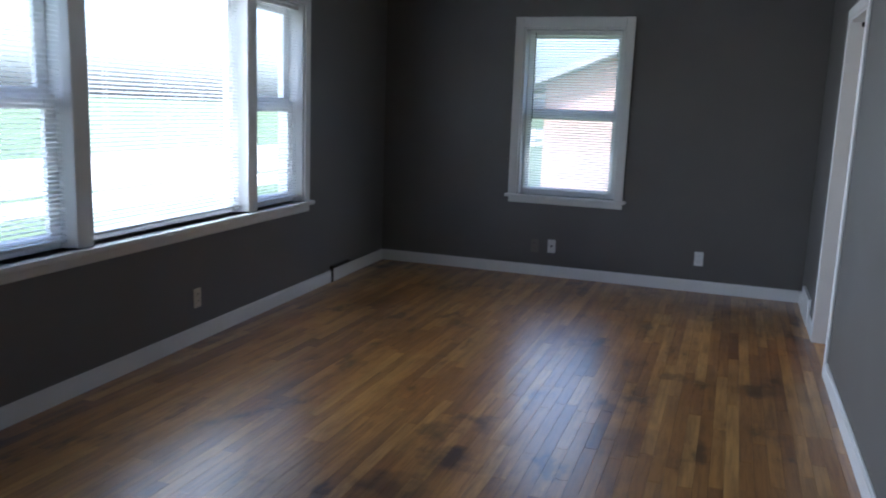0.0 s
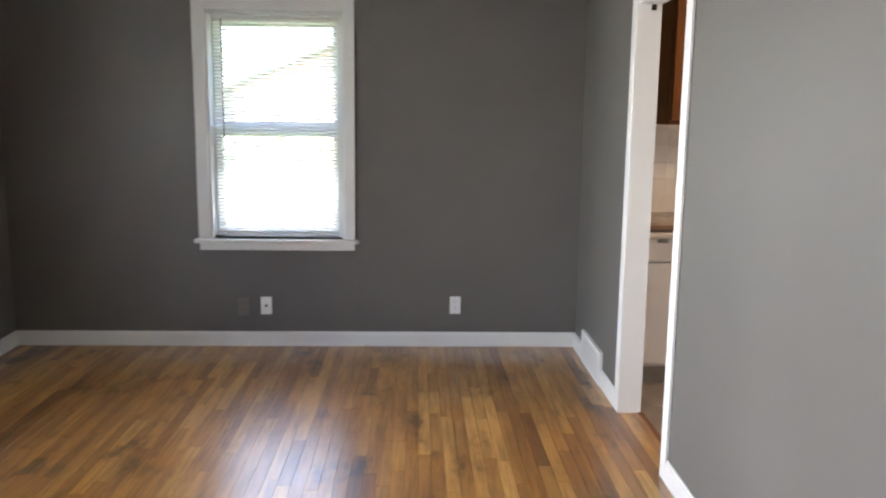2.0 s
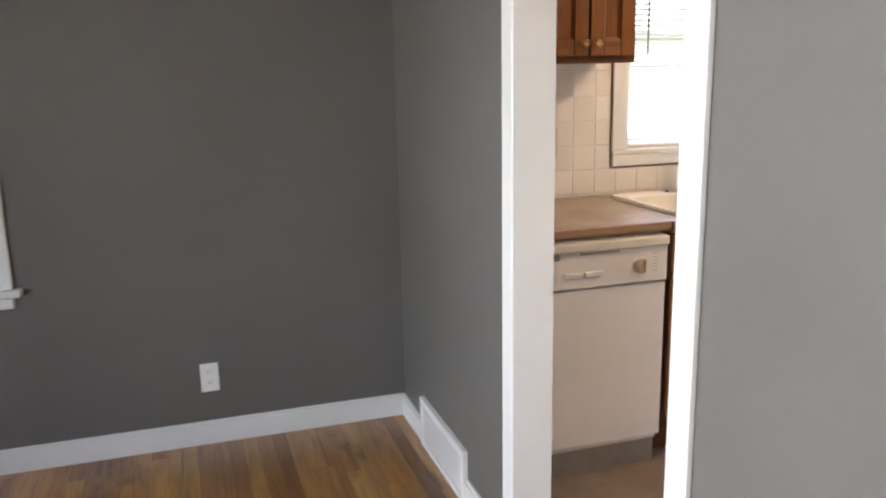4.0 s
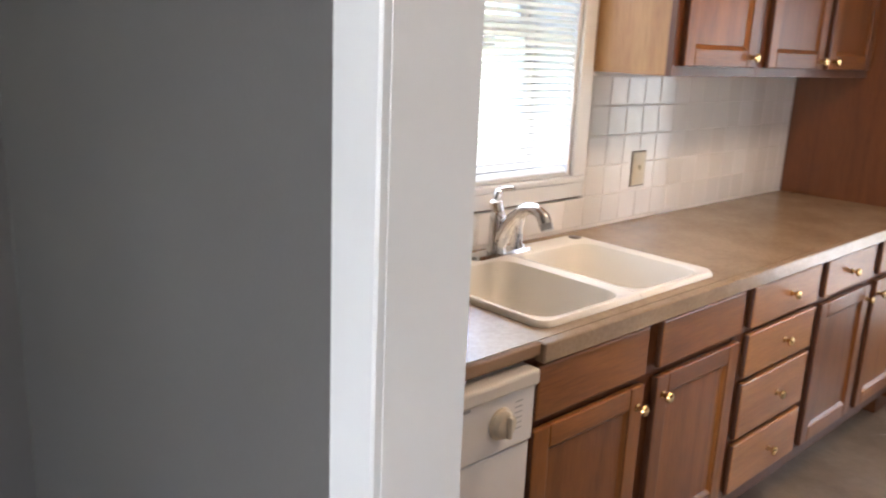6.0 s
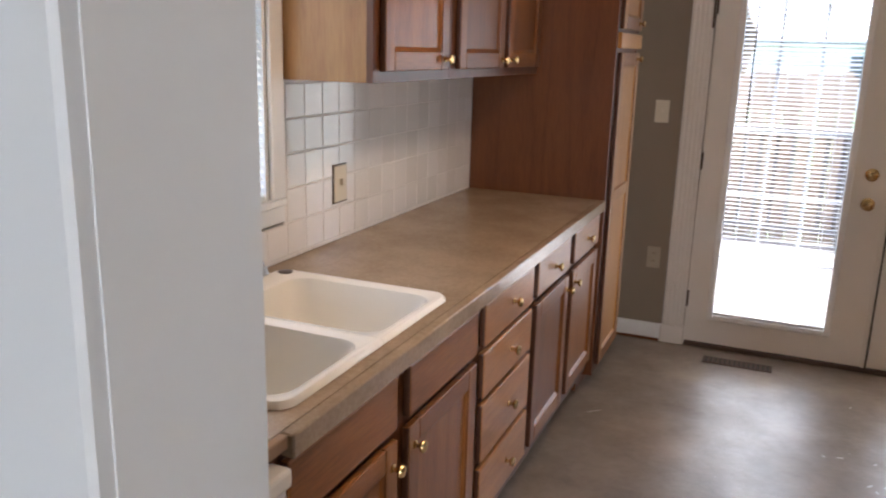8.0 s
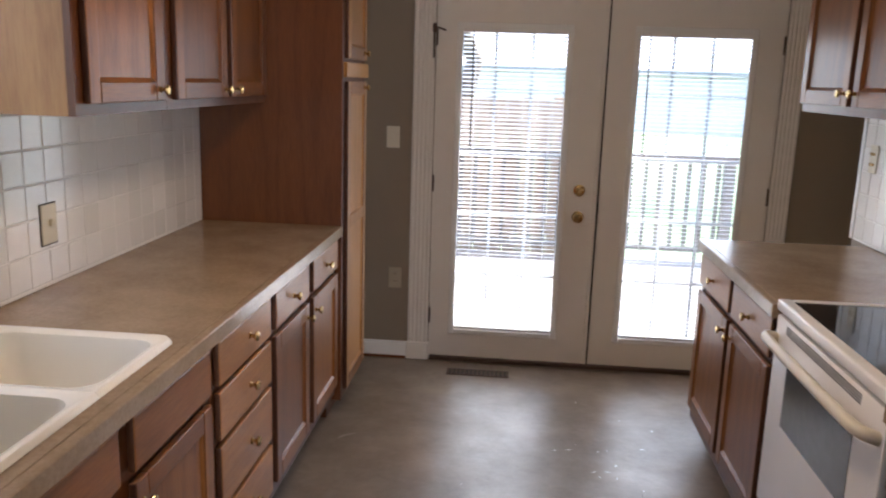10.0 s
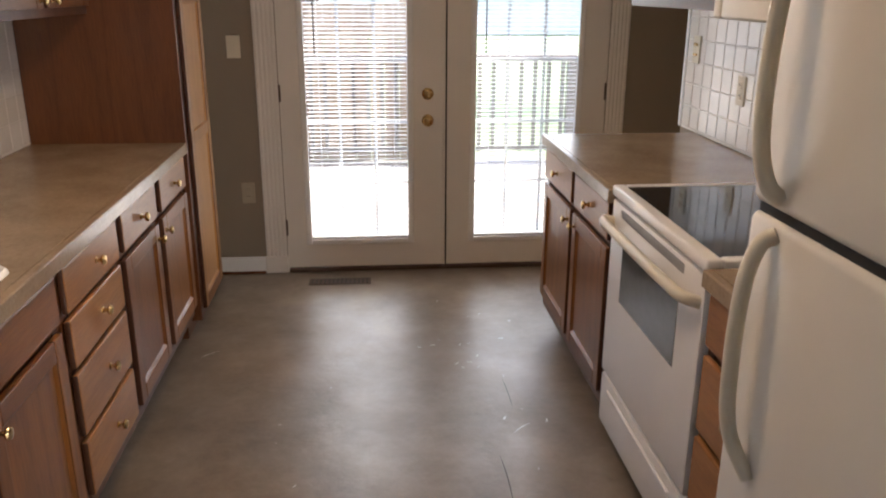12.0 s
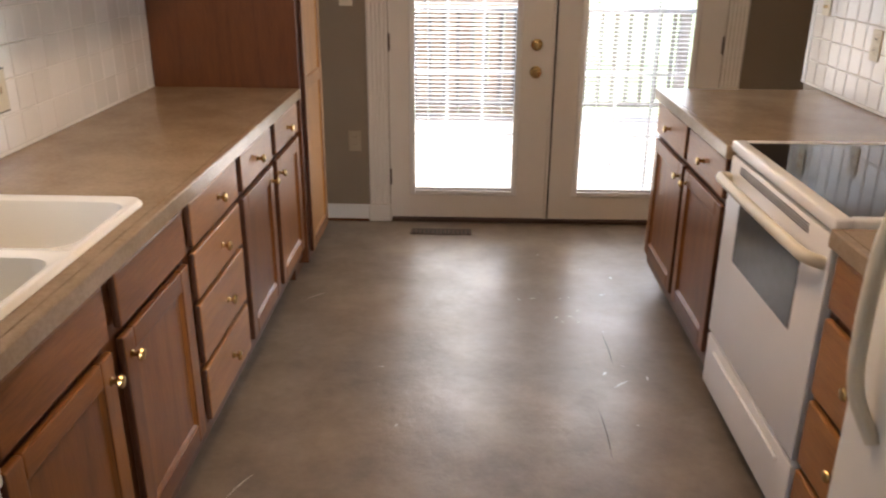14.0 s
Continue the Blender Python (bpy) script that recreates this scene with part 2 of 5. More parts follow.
WALL_GREY = paint("wall_paint_grey", (0.138, 0.130, 0.121), 0.46, 0.05, 0.3)
WALL_KITCHEN = paint("wall_paint_taupe", (0.245, 0.196, 0.142), 0.6, 0.05, 0.3)
WHITE_TRIM = paint("trim_paint_white", (0.75, 0.75, 0.735), 0.42, 0.04, 0.12)
DOOR_WHITE = paint("door_paint_white", (0.72, 0.69, 0.64), 0.42, 0.04, 0.1)
# white muntins toned grey: their backlit shade is put into the paint
MUNTIN = paint("grid_paint_backlit", (0.46, 0.47, 0.48), 0.45, 0.04, 0.1)
CEILING_WHITE = paint("ceiling_paint", (0.78, 0.77, 0.75), 0.8, 0.03, 0.5)
OAK_V = oak("oak_vertical", "z", (0.265, 0.099, 0.022), (0.105, 0.033, 0.0065))
OAK_H = oak("oak_horizontal", "x", (0.265, 0.099, 0.022), (0.105, 0.033, 0.0065))
OAK_DRAWER = oak("oak_drawer_front", "x", (0.40, 0.172, 0.045), (0.19, 0.069, 0.016))
# pantry fronts lightened: the glass door's grazing reflection is put into the colour
OAK_PANTRY_LIT = oak("oak_pantry_lit", "z", (0.44, 0.215, 0.065), (0.25, 0.102, 0.028))
# side edges of doors and drawers: their shade is put into this dark oak
OAK_EDGE_SHADE = oak("oak_edge_shade", "z", (0.085, 0.028, 0.009), (0.045, 0.014, 0.005), 0.5)
# face frames darker than the fronts: shade of the gaps put into the oak
OAK_FRAME_SHADE = oak("oak_frame_shade", "z", (0.13, 0.044, 0.014), (0.07, 0.022, 0.007))
OAK_SIDE = oak("oak_side_panel", "z", (0.36, 0.185, 0.060), (0.225, 0.10, 0.030))
OAK_DARK = oak("oak_dark_veneer", "z", (0.17, 0.056, 0.015), (0.088, 0.027, 0.007), 0.42)
FLOOR_OAK = floor_oak("strip_floor_varnish")
VINYL = vinyl("vinyl_slate")
LAMINATE = laminate("counter_laminate")
TILE = tile_glaze("tile_white_glaze")
GROUT = paint("grout", (0.78, 0.75, 0.705), 0.85, 0.12, 0.4)
GLASS = clear_glass("window_glass")
SLAT = slat_plastic("blind_slat", 0.6)
SLAT_DENSE = slat_plastic("blind_slat_dense", 0.65)
SINK_WHITE = paint("sink_enamel", (0.80, 0.755, 0.665), 0.22, 0.03, 0.03)
APPLIANCE = paint("appliance_white", (0.69, 0.65, 0.585), 0.33, 0.03, 0.1, 2)
APPLIANCE_BRIGHT = paint("appliance_bright_white", (0.78, 0.76, 0.74), 0.33, 0.03, 0.06, 2)
CREAM = paint("cream_plastic", (0.66, 0.60, 0.48), 0.38, 0.04, 0.05, 2)
IVORY = paint("ivory_plate", (0.60, 0.54, 0.40), 0.4, 0.05, 0.05, 4)
WHITE_PLATE = paint("white_plate", (0.76, 0.76, 0.74), 0.4, 0.03, 0.05, 4)
CHROME = plain("chrome", (0.78, 0.78, 0.79), 0.12, 1.0)
BRASS = plain("brass", (0.62, 0.43, 0.19), 0.2, 1.0)
DARK_METAL = plain("dark_metal", (0.035, 0.028, 0.024), 0.45, 0.6)
BRONZE = plain("register_bronze", (0.10, 0.07, 0.055), 0.45, 0.7)
BLACK_GLASS = plain("black_glass", (0.012, 0.012, 0.014), 0.06)
OVEN_GLASS = plain("oven_glass", (0.11, 0.115, 0.11), 0.12)
BLACK = plain("black_gap", (0.012, 0.011, 0.010), 0.7)
CHIP = plain("raw_board_edge", (0.30, 0.19, 0.11), 0.75)
STEEL = plain("steel_grey", (0.42, 0.42, 0.42), 0.35, 0.8)


# ---- building helpers ----
PLACE = {}


def thing(name, at, label="", category="", group="", kind=""):
    ob = new(name)
    ob.empty_display_size = 0.1
    ob.location = at
    PLACE[ob] = Vector(at)
    return tagged(ob, label, category, group, kind)


def part(name, bm, material, parent=None, label="", smooth=False, ends=None):
    """One mesh object, given in world coordinates, under a thing or a part; ends: a darker material that paints shade
    on its end faces along x.
    """
    me = bpy.data.meshes.new(name)
    bmesh.ops.recalc_face_normals(bm, faces=bm.faces)
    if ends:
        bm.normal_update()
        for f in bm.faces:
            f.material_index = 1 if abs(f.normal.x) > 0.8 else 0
    at = PLACE[parent] if parent else Vector((0, 0, 0))
    bm.transform(Matrix.Translation(-at))
    bm.to_mesh(me)
    bm.free()
    me.materials.append(material)
    if ends:
        me.materials.append(ends)
    if smooth:
        for p in me.polygons:
            p.use_smooth = True
        me.set_sharp_from_angle(angle=radians(38))
    ob = new(name, me)
    if parent:
        ob.parent = parent
    PLACE[ob] = at
    return tagged(ob, label)


def setting(name, bm, material, label="", smooth=False):
    return tagged(part(name, bm, material, None, label, smooth), kind="structure")


def piece(name, mesh, at, parent):
    ob = new(name, mesh)
    ob.parent = parent
    ob.location = Vector(at) - PLACE[parent]
    return ob


def add_box(bm, x0, x1, y0, y1, z0, z1, r=0.0, seg=1):
    m = Matrix.LocRotScale(((x0 + x1) / 2, (y0 + y1) / 2, (z0 + z1) / 2), None, (abs(x1 - x0), abs(y1 - y0), abs(z1 - z0)))
    vs = bmesh.ops.create_cube(bm, size=1, matrix=m)["verts"]
    if r:
        es = list({e for v in vs for e in v.link_edges})
        bmesh.ops.bevel(bm, geom=es, offset=r, segments=seg, profile=0.5, affect='EDGES')
    return bm


def boxes(*rows, r=0.0, seg=1):
    bm = bmesh.new()
    for row in rows:
        add_box(bm, *row, r=r, seg=seg)
    return bm


def ring(bm, pts):
    return [bm.verts.new(p) for p in pts]


def bridge(bm, a, b):
    n = len(a)
    for i in range(n):
        bm.faces.new((a[i], a[(i + 1) % n], b[(i + 1) % n], b[i]))


def tube(pts, radii, n=12, bm=None, squash=1.0, side=(1, 0, 0)):
    """A round bar along points, with its ends closed; squash flattens it across the given side."""
    bm = bm or bmesh.new()
    pts = [Vector(p) for p in pts]
    if not isinstance(radii, (list, tuple)):
        radii = [radii] * len(pts)
    loops = []
    for i, p in enumerate(pts):
        d = (pts[min(i + 1, len(pts) - 1)] - pts[max(i - 1, 0)]).normalized()
        u = Vector(side) - Vector(side).dot(d) * d
        if u.length < 1e-3:
            u = Vector((0, 1, 0)) - d.y * d
        u.normalize()
        w = d.cross(u)
        loops.append(ring(bm, [p + radii[i] * (math.cos(k * math.tau / n) * u + squash * math.sin(k * math.tau / n) * w) for k in range(n)]))
    for a, b in zip(loops, loops[1:]):
        bridge(bm, a, b)
    bm.faces.new(loops[0]), bm.faces.new(loops[-1])
    return bm


def lathe(at, axis, profile, n=14, bm=None):
    """Turned shape: profile rows of (distance along the axis, radius)."""
    a = Vector(axis)
    return tube([Vector(at) + a * d for d, _ in profile], [r for _, r in profile], n, bm, 1.0, (a.y + a.z, a.z + a.x, a.x + a.y) if abs(a.x + a.y + a.z) else (1, 0, 0))


def smooth_path(pts, n=6):
    """Points along a soft curve through the given ones."""
    pts = [Vector(p) for p in pts]
    ext = [2 * pts[0] - pts[1], *pts, 2 * pts[-1] - pts[-2]]
    out = []
    for i in range(1, len(ext) - 2):
        p0, p1, p2, p3 = ext[i - 1:i + 3]
        for k in range(n):
            t = k / n
            out.append(0.5 * ((2 * p1) + (p2 - p0) * t + (2 * p0 - 5 * p1 + 4 * p2 - p3) * t * t + (3 * p1 - p0 - 3 * p2 + p3) * t ** 3))
    return out + [pts[-1]]


def holed(x0, x1, z0, z1, holes, face):
    """Boxes of a wall in the plane (u, z) with rectangular openings; face(u0, u1, z0, z1) gives the box row."""
    us = sorted({x0, x1, *(h for q in holes for h in q[:2])})
    rows = []
    for a, b in zip(us, us[1:]):
        cut = sorted([q[2:] for q in holes if q[0] <= a and q[1] >= b])
        z = z0
        for c0, c1 in cut:
            if c0 > z:
                rows.append(face(a, b, z, c0))
            z = c1
        if z < z1:
            rows.append(face(a, b, z, z1))
    return rows


# ---- the shell: two rooms ----
XW, XE, YS, HC = -3.61, 4.09, -8.2, 2.44          # west and east faces, south end, ceiling height
T = 0.101                                          # wall between the rooms
DO0, DO1, DOH = -1.938, -1.205, 2.03               # the opening between them
NW = (-2.345, -1.50, 0.70, 2.10)                   # living-room north window opening
WW = (-4.54, -1.59, 0.70, 2.10)                    # living-room west window opening
KW = (0.94, 1.615, 1.10, 2.02)                     # window over the sink
YK = -0.15                                         # tiled face of the kitchen's north wall
YKS = -3.03                                        # kitchen's south wall
YA = -4.25                                         # back of an assumed recess beside the glass door
FD = (-2.84, -1.075, 0.0, 2.06)                    # double door opening

setting("wall_west", boxes(*holed(YS, 0.0, 0, HC, [WW], lambda a, b, c, d: (XW - 0.2, XW, a, b, c, d))), WALL_GREY, "grey painted wall round a wide triple window").matrix_world = SKEWED
setting("wall_north", boxes(*holed(XW - 0.2, 0.0, 0, HC, [NW], lambda a, b, c, d: (a, b, 0, 0.2, c, d))), WALL_GREY, "grey painted wall with one double-hung window")
setting("wall_between", boxes(*holed(YS, 0.2, 0, HC, [(DO0, DO1, 0, DOH)], lambda a, b, c, d: (0, T, a, b, c, d))), WALL_GREY, "grey painted wall with an open doorway")
setting("wall_south", boxes((XW - 0.2, 0.0, YS - 0.2, YS, 0, HC)), WALL_GREY, "plain grey painted wall")
setting("wall_kitchen_north", boxes(*holed(T, XE, 0, HC, [KW], lambda a, b, c, d: (a, b, YK + 0.012, 0.2, c, d))), WALL_KITCHEN, "taupe painted kitchen wall with a window over the sink")
setting("wall_kitchen_east", boxes(*holed(YA - 0.2, 0.2, 0, HC, [FD], lambda a, b, c, d: (XE, XE + 0.16, a, b, c, d))), WALL_KITCHEN, "taupe painted wall round the double glass door")
setting("wall_kitchen_south", boxes((T, 3.49, YKS - 0.2, YKS - 0.012, 0, HC)), WALL_KITCHEN, "taupe painted kitchen wall behind the cooker")
# assumed recess with unseen walls, added so the strip by the door falls dark
setting("wall_recess", boxes((3.29, XE, YA - 0.2, YA, 0, HC), (3.29, 3.49, YA, YKS - 0.2, 0, HC)), WALL_KITCHEN, "plain taupe walls of an assumed dark recess beside the glass door")
setting("ceiling", boxes((XW - 0.2, T, YS - 0.2, 0.2, HC, HC + 0.1), (T, XE + 0.16, YA - 0.2, 0.2, HC, HC + 0.1)), CEILING_WHITE, "plain white painted ceiling")
floor_living = setting("floor_living", boxes((XW - 0.2, 0.111, YS - 0.2, 0.2, -0.12, -0.012)), BLACK, "varnished oak strip floor")
setting("floor_kitchen", boxes((0.112, XE + 0.16, YA - 0.2, 0.2, -0.12, 0.0)), VINYL, "grey-brown slate-look vinyl sheet floor")
setting("threshold", boxes((0.094, 0.118, DO0 + 0.004, DO1 - 0.004, -0.011, 0.0045), r=0.002), OAK_DARK, "worn dark wooden threshold strip")


def baseboard(name, *rows):
    bm = bmesh.new()
    for row in rows:
        add_box(bm, *row, 0.0, 0.081)
        x0, x1, y0, y1 = row
        # the thinner moulded top
        if abs(x1 - x0) < abs(y1 - y0):
            add_box(bm, x0 + (0.004 if x0 > -1 else 0), x1 - (0 if x0 > -1 else 0.004), y0, y1, 0.081, 0.095, r=0.002)
        else:
            add_box(bm, x0, x1, y0 + (0.004 if y0 > -6 else 0), y1, 0.081, 0.095, r=0.002)
    return setting(name, bm, WHITE_TRIM, "white painted baseboard")


baseboard("baseboard_west", (XW, XW + 0.014, YS, -1.105), (XW, XW + 0.014, -0.795, 0.0)).matrix_world = SKEWED
baseboard("baseboard_north", (XW + 0.014, -0.014, -0.014, 0.0))
baseboard("baseboard_east", (-0.014, 0.0, -0.29, -0.0), (-0.014, 0.0, -1.136, -0.80), (-0.014, 0.0, YS, -2.005))
baseboard("baseboard_kitchen", (XE - 0.014, XE, -0.955, -0.30))
setting("shoe_strip", boxes((XE - 0.026, XE - 0.0145, -0.950, -0.30, 0.0, 0.014), r=0.003), OAK_DARK, "thin brown wooden strip along the kitchen baseboard")

# doorway lining and casing
setting("door_lining", boxes((-0.004, T + 0.004, DO1 - 0.004, DO1 + 0.016, 0, DOH), (-0.004, T + 0.004, DO0 - 0.016, DO0 + 0.004, 0, DOH), (-0.004, T + 0.004, DO0, DO1, DOH - 0.016, DOH + 0.004)), WHITE_TRIM, "white painted lining of the open doorway")
setting("door_trim", boxes((-0.016, 0.0, DO1 - 0.003, DO1 + 0.069, 0, DOH + 0.062), (-0.016, 0.0, DO0 - 0.062, DO0 + 0.003, 0, DOH + 0.062), (-0.016, 0.0, DO0 + 0.003, DO1 - 0.003, DOH - 0.003, DOH + 0.062), r=0.003), WHITE_TRIM, "white painted casing round the doorway")


# ---- windows and blinds ----
def slat_mesh(length, along, width=0.025, tilt=20, mat=None):
    """One curved blind slat, its long side along x or y, tilted about that side."""
    bm = bmesh.new()
    prof = []
    for k in range(4):
        s = (k / 3 - 0.5) * width
        h = 0.0022 * (1 - (2 * k / 3 - 1) ** 2)
        c, sn = math.cos(radians(tilt)), math.sin(radians(tilt))
        prof.append((s * c - h * sn, s * sn + h * c))
    rows = []
    for e in (-length / 2, length / 2):
        rows.append([bm.verts.new((e, s, h) if along == "x" else (s, e, h)) for s, h in prof])
    for i in range(3):
        bm.faces.new((rows[0][i], rows[0][i + 1], rows[1][i + 1], rows[1][i]))
    me = bpy.data.meshes.new("slat")
    bm.to_mesh(me)
    bm.free()
    me.materials.append(mat or SLAT)
    for p in me.polygons:
        p.use_smooth = True
    return me


def blind(along, u0, u1, depth, z_top, z_bot, tilt, label, pitch=0.0215, stack=0.0, wand=None, inward=1, mat=None):
    """Horizontal mini blind hung at the given depth: head rail, slats, bottom rail, cords and wand."""
    def row(a, b, d0, d1, z0, z1):
        return (a, b, d0, d1, z0, z1) if along == "x" else (d0, d1, a, b, z0, z1)
    mid = (u0 + u1) / 2
    at = (mid, depth, z_top) if along == "x" else (depth, mid, z_top)
    th = thing("window_blind", at, label, "blind", "window blinds")
    part("head_rail", boxes(row(u0, u1, depth - 0.014, depth + 0.014, z_top - 0.026, z_top), r=0.002), WHITE_TRIM, th)
    part("bottom_rail", boxes(row(u0, u1, depth - 0.011, depth + 0.011, z_bot, z_bot + 0.016), r=0.003), WHITE_TRIM, th)
    me = slat_mesh(u1 - u0 - 0.006, along, 0.025, tilt, mat)
    z = z_top - 0.04
    while z > z_bot + 0.022 + stack:
        piece("slat", me, (mid, depth, z) if along == "x" else (depth, mid, z), th)
        z -= pitch
    if stack:
        flat = slat_mesh(u1 - u0 - 0.006, along, 0.025, 4)
        z = z_bot + 0.018
        while z < z_bot + stack:
            piece("slat", flat, (mid, depth, z) if along == "x" else (depth, mid, z), th)
            z += 0.0042
    for f in (0.13, 0.87):
        u = u0 + (u1 - u0) * f
        for o in (-0.013, 0.013):
            p = (u, depth + o) if along == "x" else (depth + o, u)
            part("cord", tube([(*p, z_bot), (*p, z_top - 0.02)], 0.0008, 4), WHITE_TRIM, th)
    if wand:
        u, drop = wand
        d = depth + 0.022 * inward
        p = (u, d) if along == "x" else (d, u)
        part("wand", tube([(*p, z_top - drop), (*p, z_top - 0.02)], 0.0038, 6), DARK_METAL, th)
    return th


def sash(parent, along, u0, u1, d, z0, z1, w=0.045, t=0.03, muntins=()):
    def row(a, b, c, e):
        return (a, b, d, d + t, c, e) if along == "x" else (d, d + t, a, b, c, e)
    fr = part("sash", boxes(row(u0, u0 + w, z0, z1), row(u1 - w, u1, z0, z1), row(u0 + w, u1 - w, z0, z0 + w), row(u0 + w, u1 - w, z1 - w, z1), r=0.004), WHITE_TRIM, parent)
    g0 = d + t * 0.4
    gl = (u0 + w, u1 - w, g0, g0 + 0.004, z0 + w, z1 - w) if along == "x" else (g0, g0 + 0.004, u0 + w, u1 - w, z0 + w, z1 - w)
    pane = part("pane", boxes(gl), GLASS, parent)
    pane.visible_shadow = False
    return fr


def double_hung(parent, along, u0, u1, d_in, d_out, z0, z1, w=0.045):
    """Two sashes, the upper one further out; d_in and d_out are depths towards the outside."""
    mid = (z0 + z1) / 2
    s = 1 if d_out > d_in else -1
    a = d_in if s > 0 else d_in - 0.03
    b = d_in + 0.034 if s > 0 else d_in - 0.064
    sash(parent, along, u0, u1, a, z0, mid + 0.02, w)
    sash(parent, along, u0, u1, b, mid - 0.02, z1, w)


def casing_box(along, face, out):
    """Maps (u0, u1, proud, z0, z1) on a wall face to a box; out: which way the room lies."""
    def row(u0, u1, p0, p1, z0, z1):
        d0, d1 = sorted((face + out * p0, face + out * p1))
        return (u0, u1, d0, d1, z0, z1) if along == "x" else (d0, d1, u0, u1, z0, z1)
    return row


# north window of the living room
win_n = tagged(thing("window_1", (-1.92, 0.0, 0.70), "white double-hung window in the grey north wall", "window"), kind="structure")
row = casing_box("x", 0.0, -1)
part("casing", boxes(row(-2.42, -2.345, 0, 0.018, 0.70, 2.185), row(-1.50, -1.432, 0, 0.018, 0.70, 2.185), row(-2.345, -1.50, 0, 0.018, 2.10, 2.185), r=0.004), WHITE_TRIM, win_n)
part("window_sill", boxes(row(-2.445, -1.405, -0.09, 0.045, 0.675, 0.70), r=0.005, seg=2), WHITE_TRIM, win_n)
part("apron", boxes(row(-2.415, -1.435, 0, 0.016, 0.628, 0.675), r=0.003), WHITE_TRIM, win_n)
part("lining", boxes((-2.345, -2.33, 0.0, 0.2, 0.70, 2.10), (-1.515, -1.50, 0.0, 0.2, 0.70, 2.10), (-2.33, -1.515, 0.0, 0.2, 2.085, 2.10)), WHITE_TRIM, win_n)
double_hung(win_n, "x", -2.33, -1.515, 0.075, 0.2, 0.70, 2.085, 0.062)
blind("x", -2.305, -1.54, 0.045, 2.075, 0.735, 33, "white mini blind lowered in the north window", wand=(-2.25, 0.75), inward=-1)

# wide west window: picture pane between two double-hung ones
win_w = tagged(thing("window_2", (XW, -2.965, 0.70), "wide white triple window, picture pane between two narrow sashes", "window"), kind="structure")
row = casing_box("y", XW, 1)
part("casing", boxes(row(-4.515, -4.44, 0, 0.018, 0.70, 2.185), row(-1.49, -1.415, 0, 0.018, 0.70, 2.185), row(-4.44, -1.49, 0, 0.018, 2.10, 2.185), r=0.004), WHITE_TRIM, win_w)
part("window_sill", boxes(row(-4.54, -1.395, -0.10, 0.05, 0.672, 0.70), r=0.005, seg=2), WHITE_TRIM, win_w)
part("apron", boxes(row(-4.51, -1.42, 0, 0.016, 0.622, 0.672), r=0.003), WHITE_TRIM, win_w)
for a, b in ((-2.265, -2.155), (-3.775, -3.665)):
    part("mullion", boxes((XW - 0.17, XW + 0.012, a, b, 0.70, 2.10), r=0.004), WHITE_TRIM, win_w)
part("lining", boxes((XW - 0.2, XW, -4.44, -4.425, 0.70, 2.10), (XW - 0.2, XW, -1.505, -1.49, 0.70, 2.10), (XW - 0.2, XW, -4.425, -1.505, 2.085, 2.10)), WHITE_TRIM, win_w)
double_hung(win_w, "y", -2.155, -1.505, XW - 0.08, XW - 0.2, 0.70, 2.085, 0.07)
double_hung(win_w, "y", -4.425, -3.775, XW - 0.08, XW - 0.2, 0.70, 2.085, 0.07)
sash(win_w, "y", -3.665, -2.265, XW - 0.13, 0.70, 2.085, w=0.05)
west_blinds = [
    blind("y", -2.14, -1.52, XW - 0.045, 2.075, 0.735, -8, "white mini blind with open slats", inward=1),
    blind("y", -4.41, -3.79, XW - 0.045, 2.075, 0.735, -8, "white mini blind with open slats", inward=1),
    blind("y", -3.65, -2.28, XW - 0.06, 2.075, 0.735, -12, "wide white mini blind over the picture pane", inward=1),
]

# window over the sink
win_k = tagged(thing("window_3", (1.28, YK, 1.10), "white double-hung window above the kitchen sink", "window"), kind="structure")
for ob in (win_w, *west_blinds):
    ob.matrix_world = SKEWED @ Matrix.Translation((0, -0.10, 0)) @ Matrix.Translation(PLACE[ob])
row = casing_box("x", YK, -1)
part("casing", boxes(row(0.875, 0.94, 0, 0.014, 1.10, 2.085), row(1.615, 1.678, 0, 0.014, 1.10, 2.085), row(0.94, 1.615, 0, 0.014, 2.02, 2.085), r=0.003), WHITE_TRIM, win_k)
part("window_sill", boxes(row(0.876, 1.678, -0.20, 0.019, 1.080, 1.10), r=0.005, seg=2), WHITE_TRIM, win_k)
part("apron", boxes(row(0.880, 1.674, 0, 0.013, 1.03, 1.080), r=0.003), WHITE_TRIM, win_k)
part("lining", boxes((0.94, 0.955, YK, 0.2, 1.10, 2.02), (1.60, 1.615, YK, 0.2, 1.10, 2.02), (0.955, 1.60, YK, 0.2, 2.005, 2.02)), WHITE_TRIM, win_k)
double_hung(win_k, "x", 0.955, 1.60, 0.02, 0.2, 1.10, 2.005)
blind("x", 0.957, 1.598, YK + 0.012, 2.003, 1.101, 32, "white mini blind lowered behind the sink", wand=(1.03, 0.52), inward=-1)


# ---- double glass door ----
def flutes(u0, u1, z0, z1, n=5):
    """Casing board with rounded vertical ribs, on the east wall."""
    bm = boxes((XE - 0.014, XE, u0, u1, z0, z1))
    w = (u1 - u0) / n
    for k in range(n):
        c = u0 + (k + 0.5) * w
        tube([(XE - 0.014, c, z0), (XE - 0.014, c, z1)], w * 0.42, 8, bm, 0.55, (0, 1, 0))
    return bm


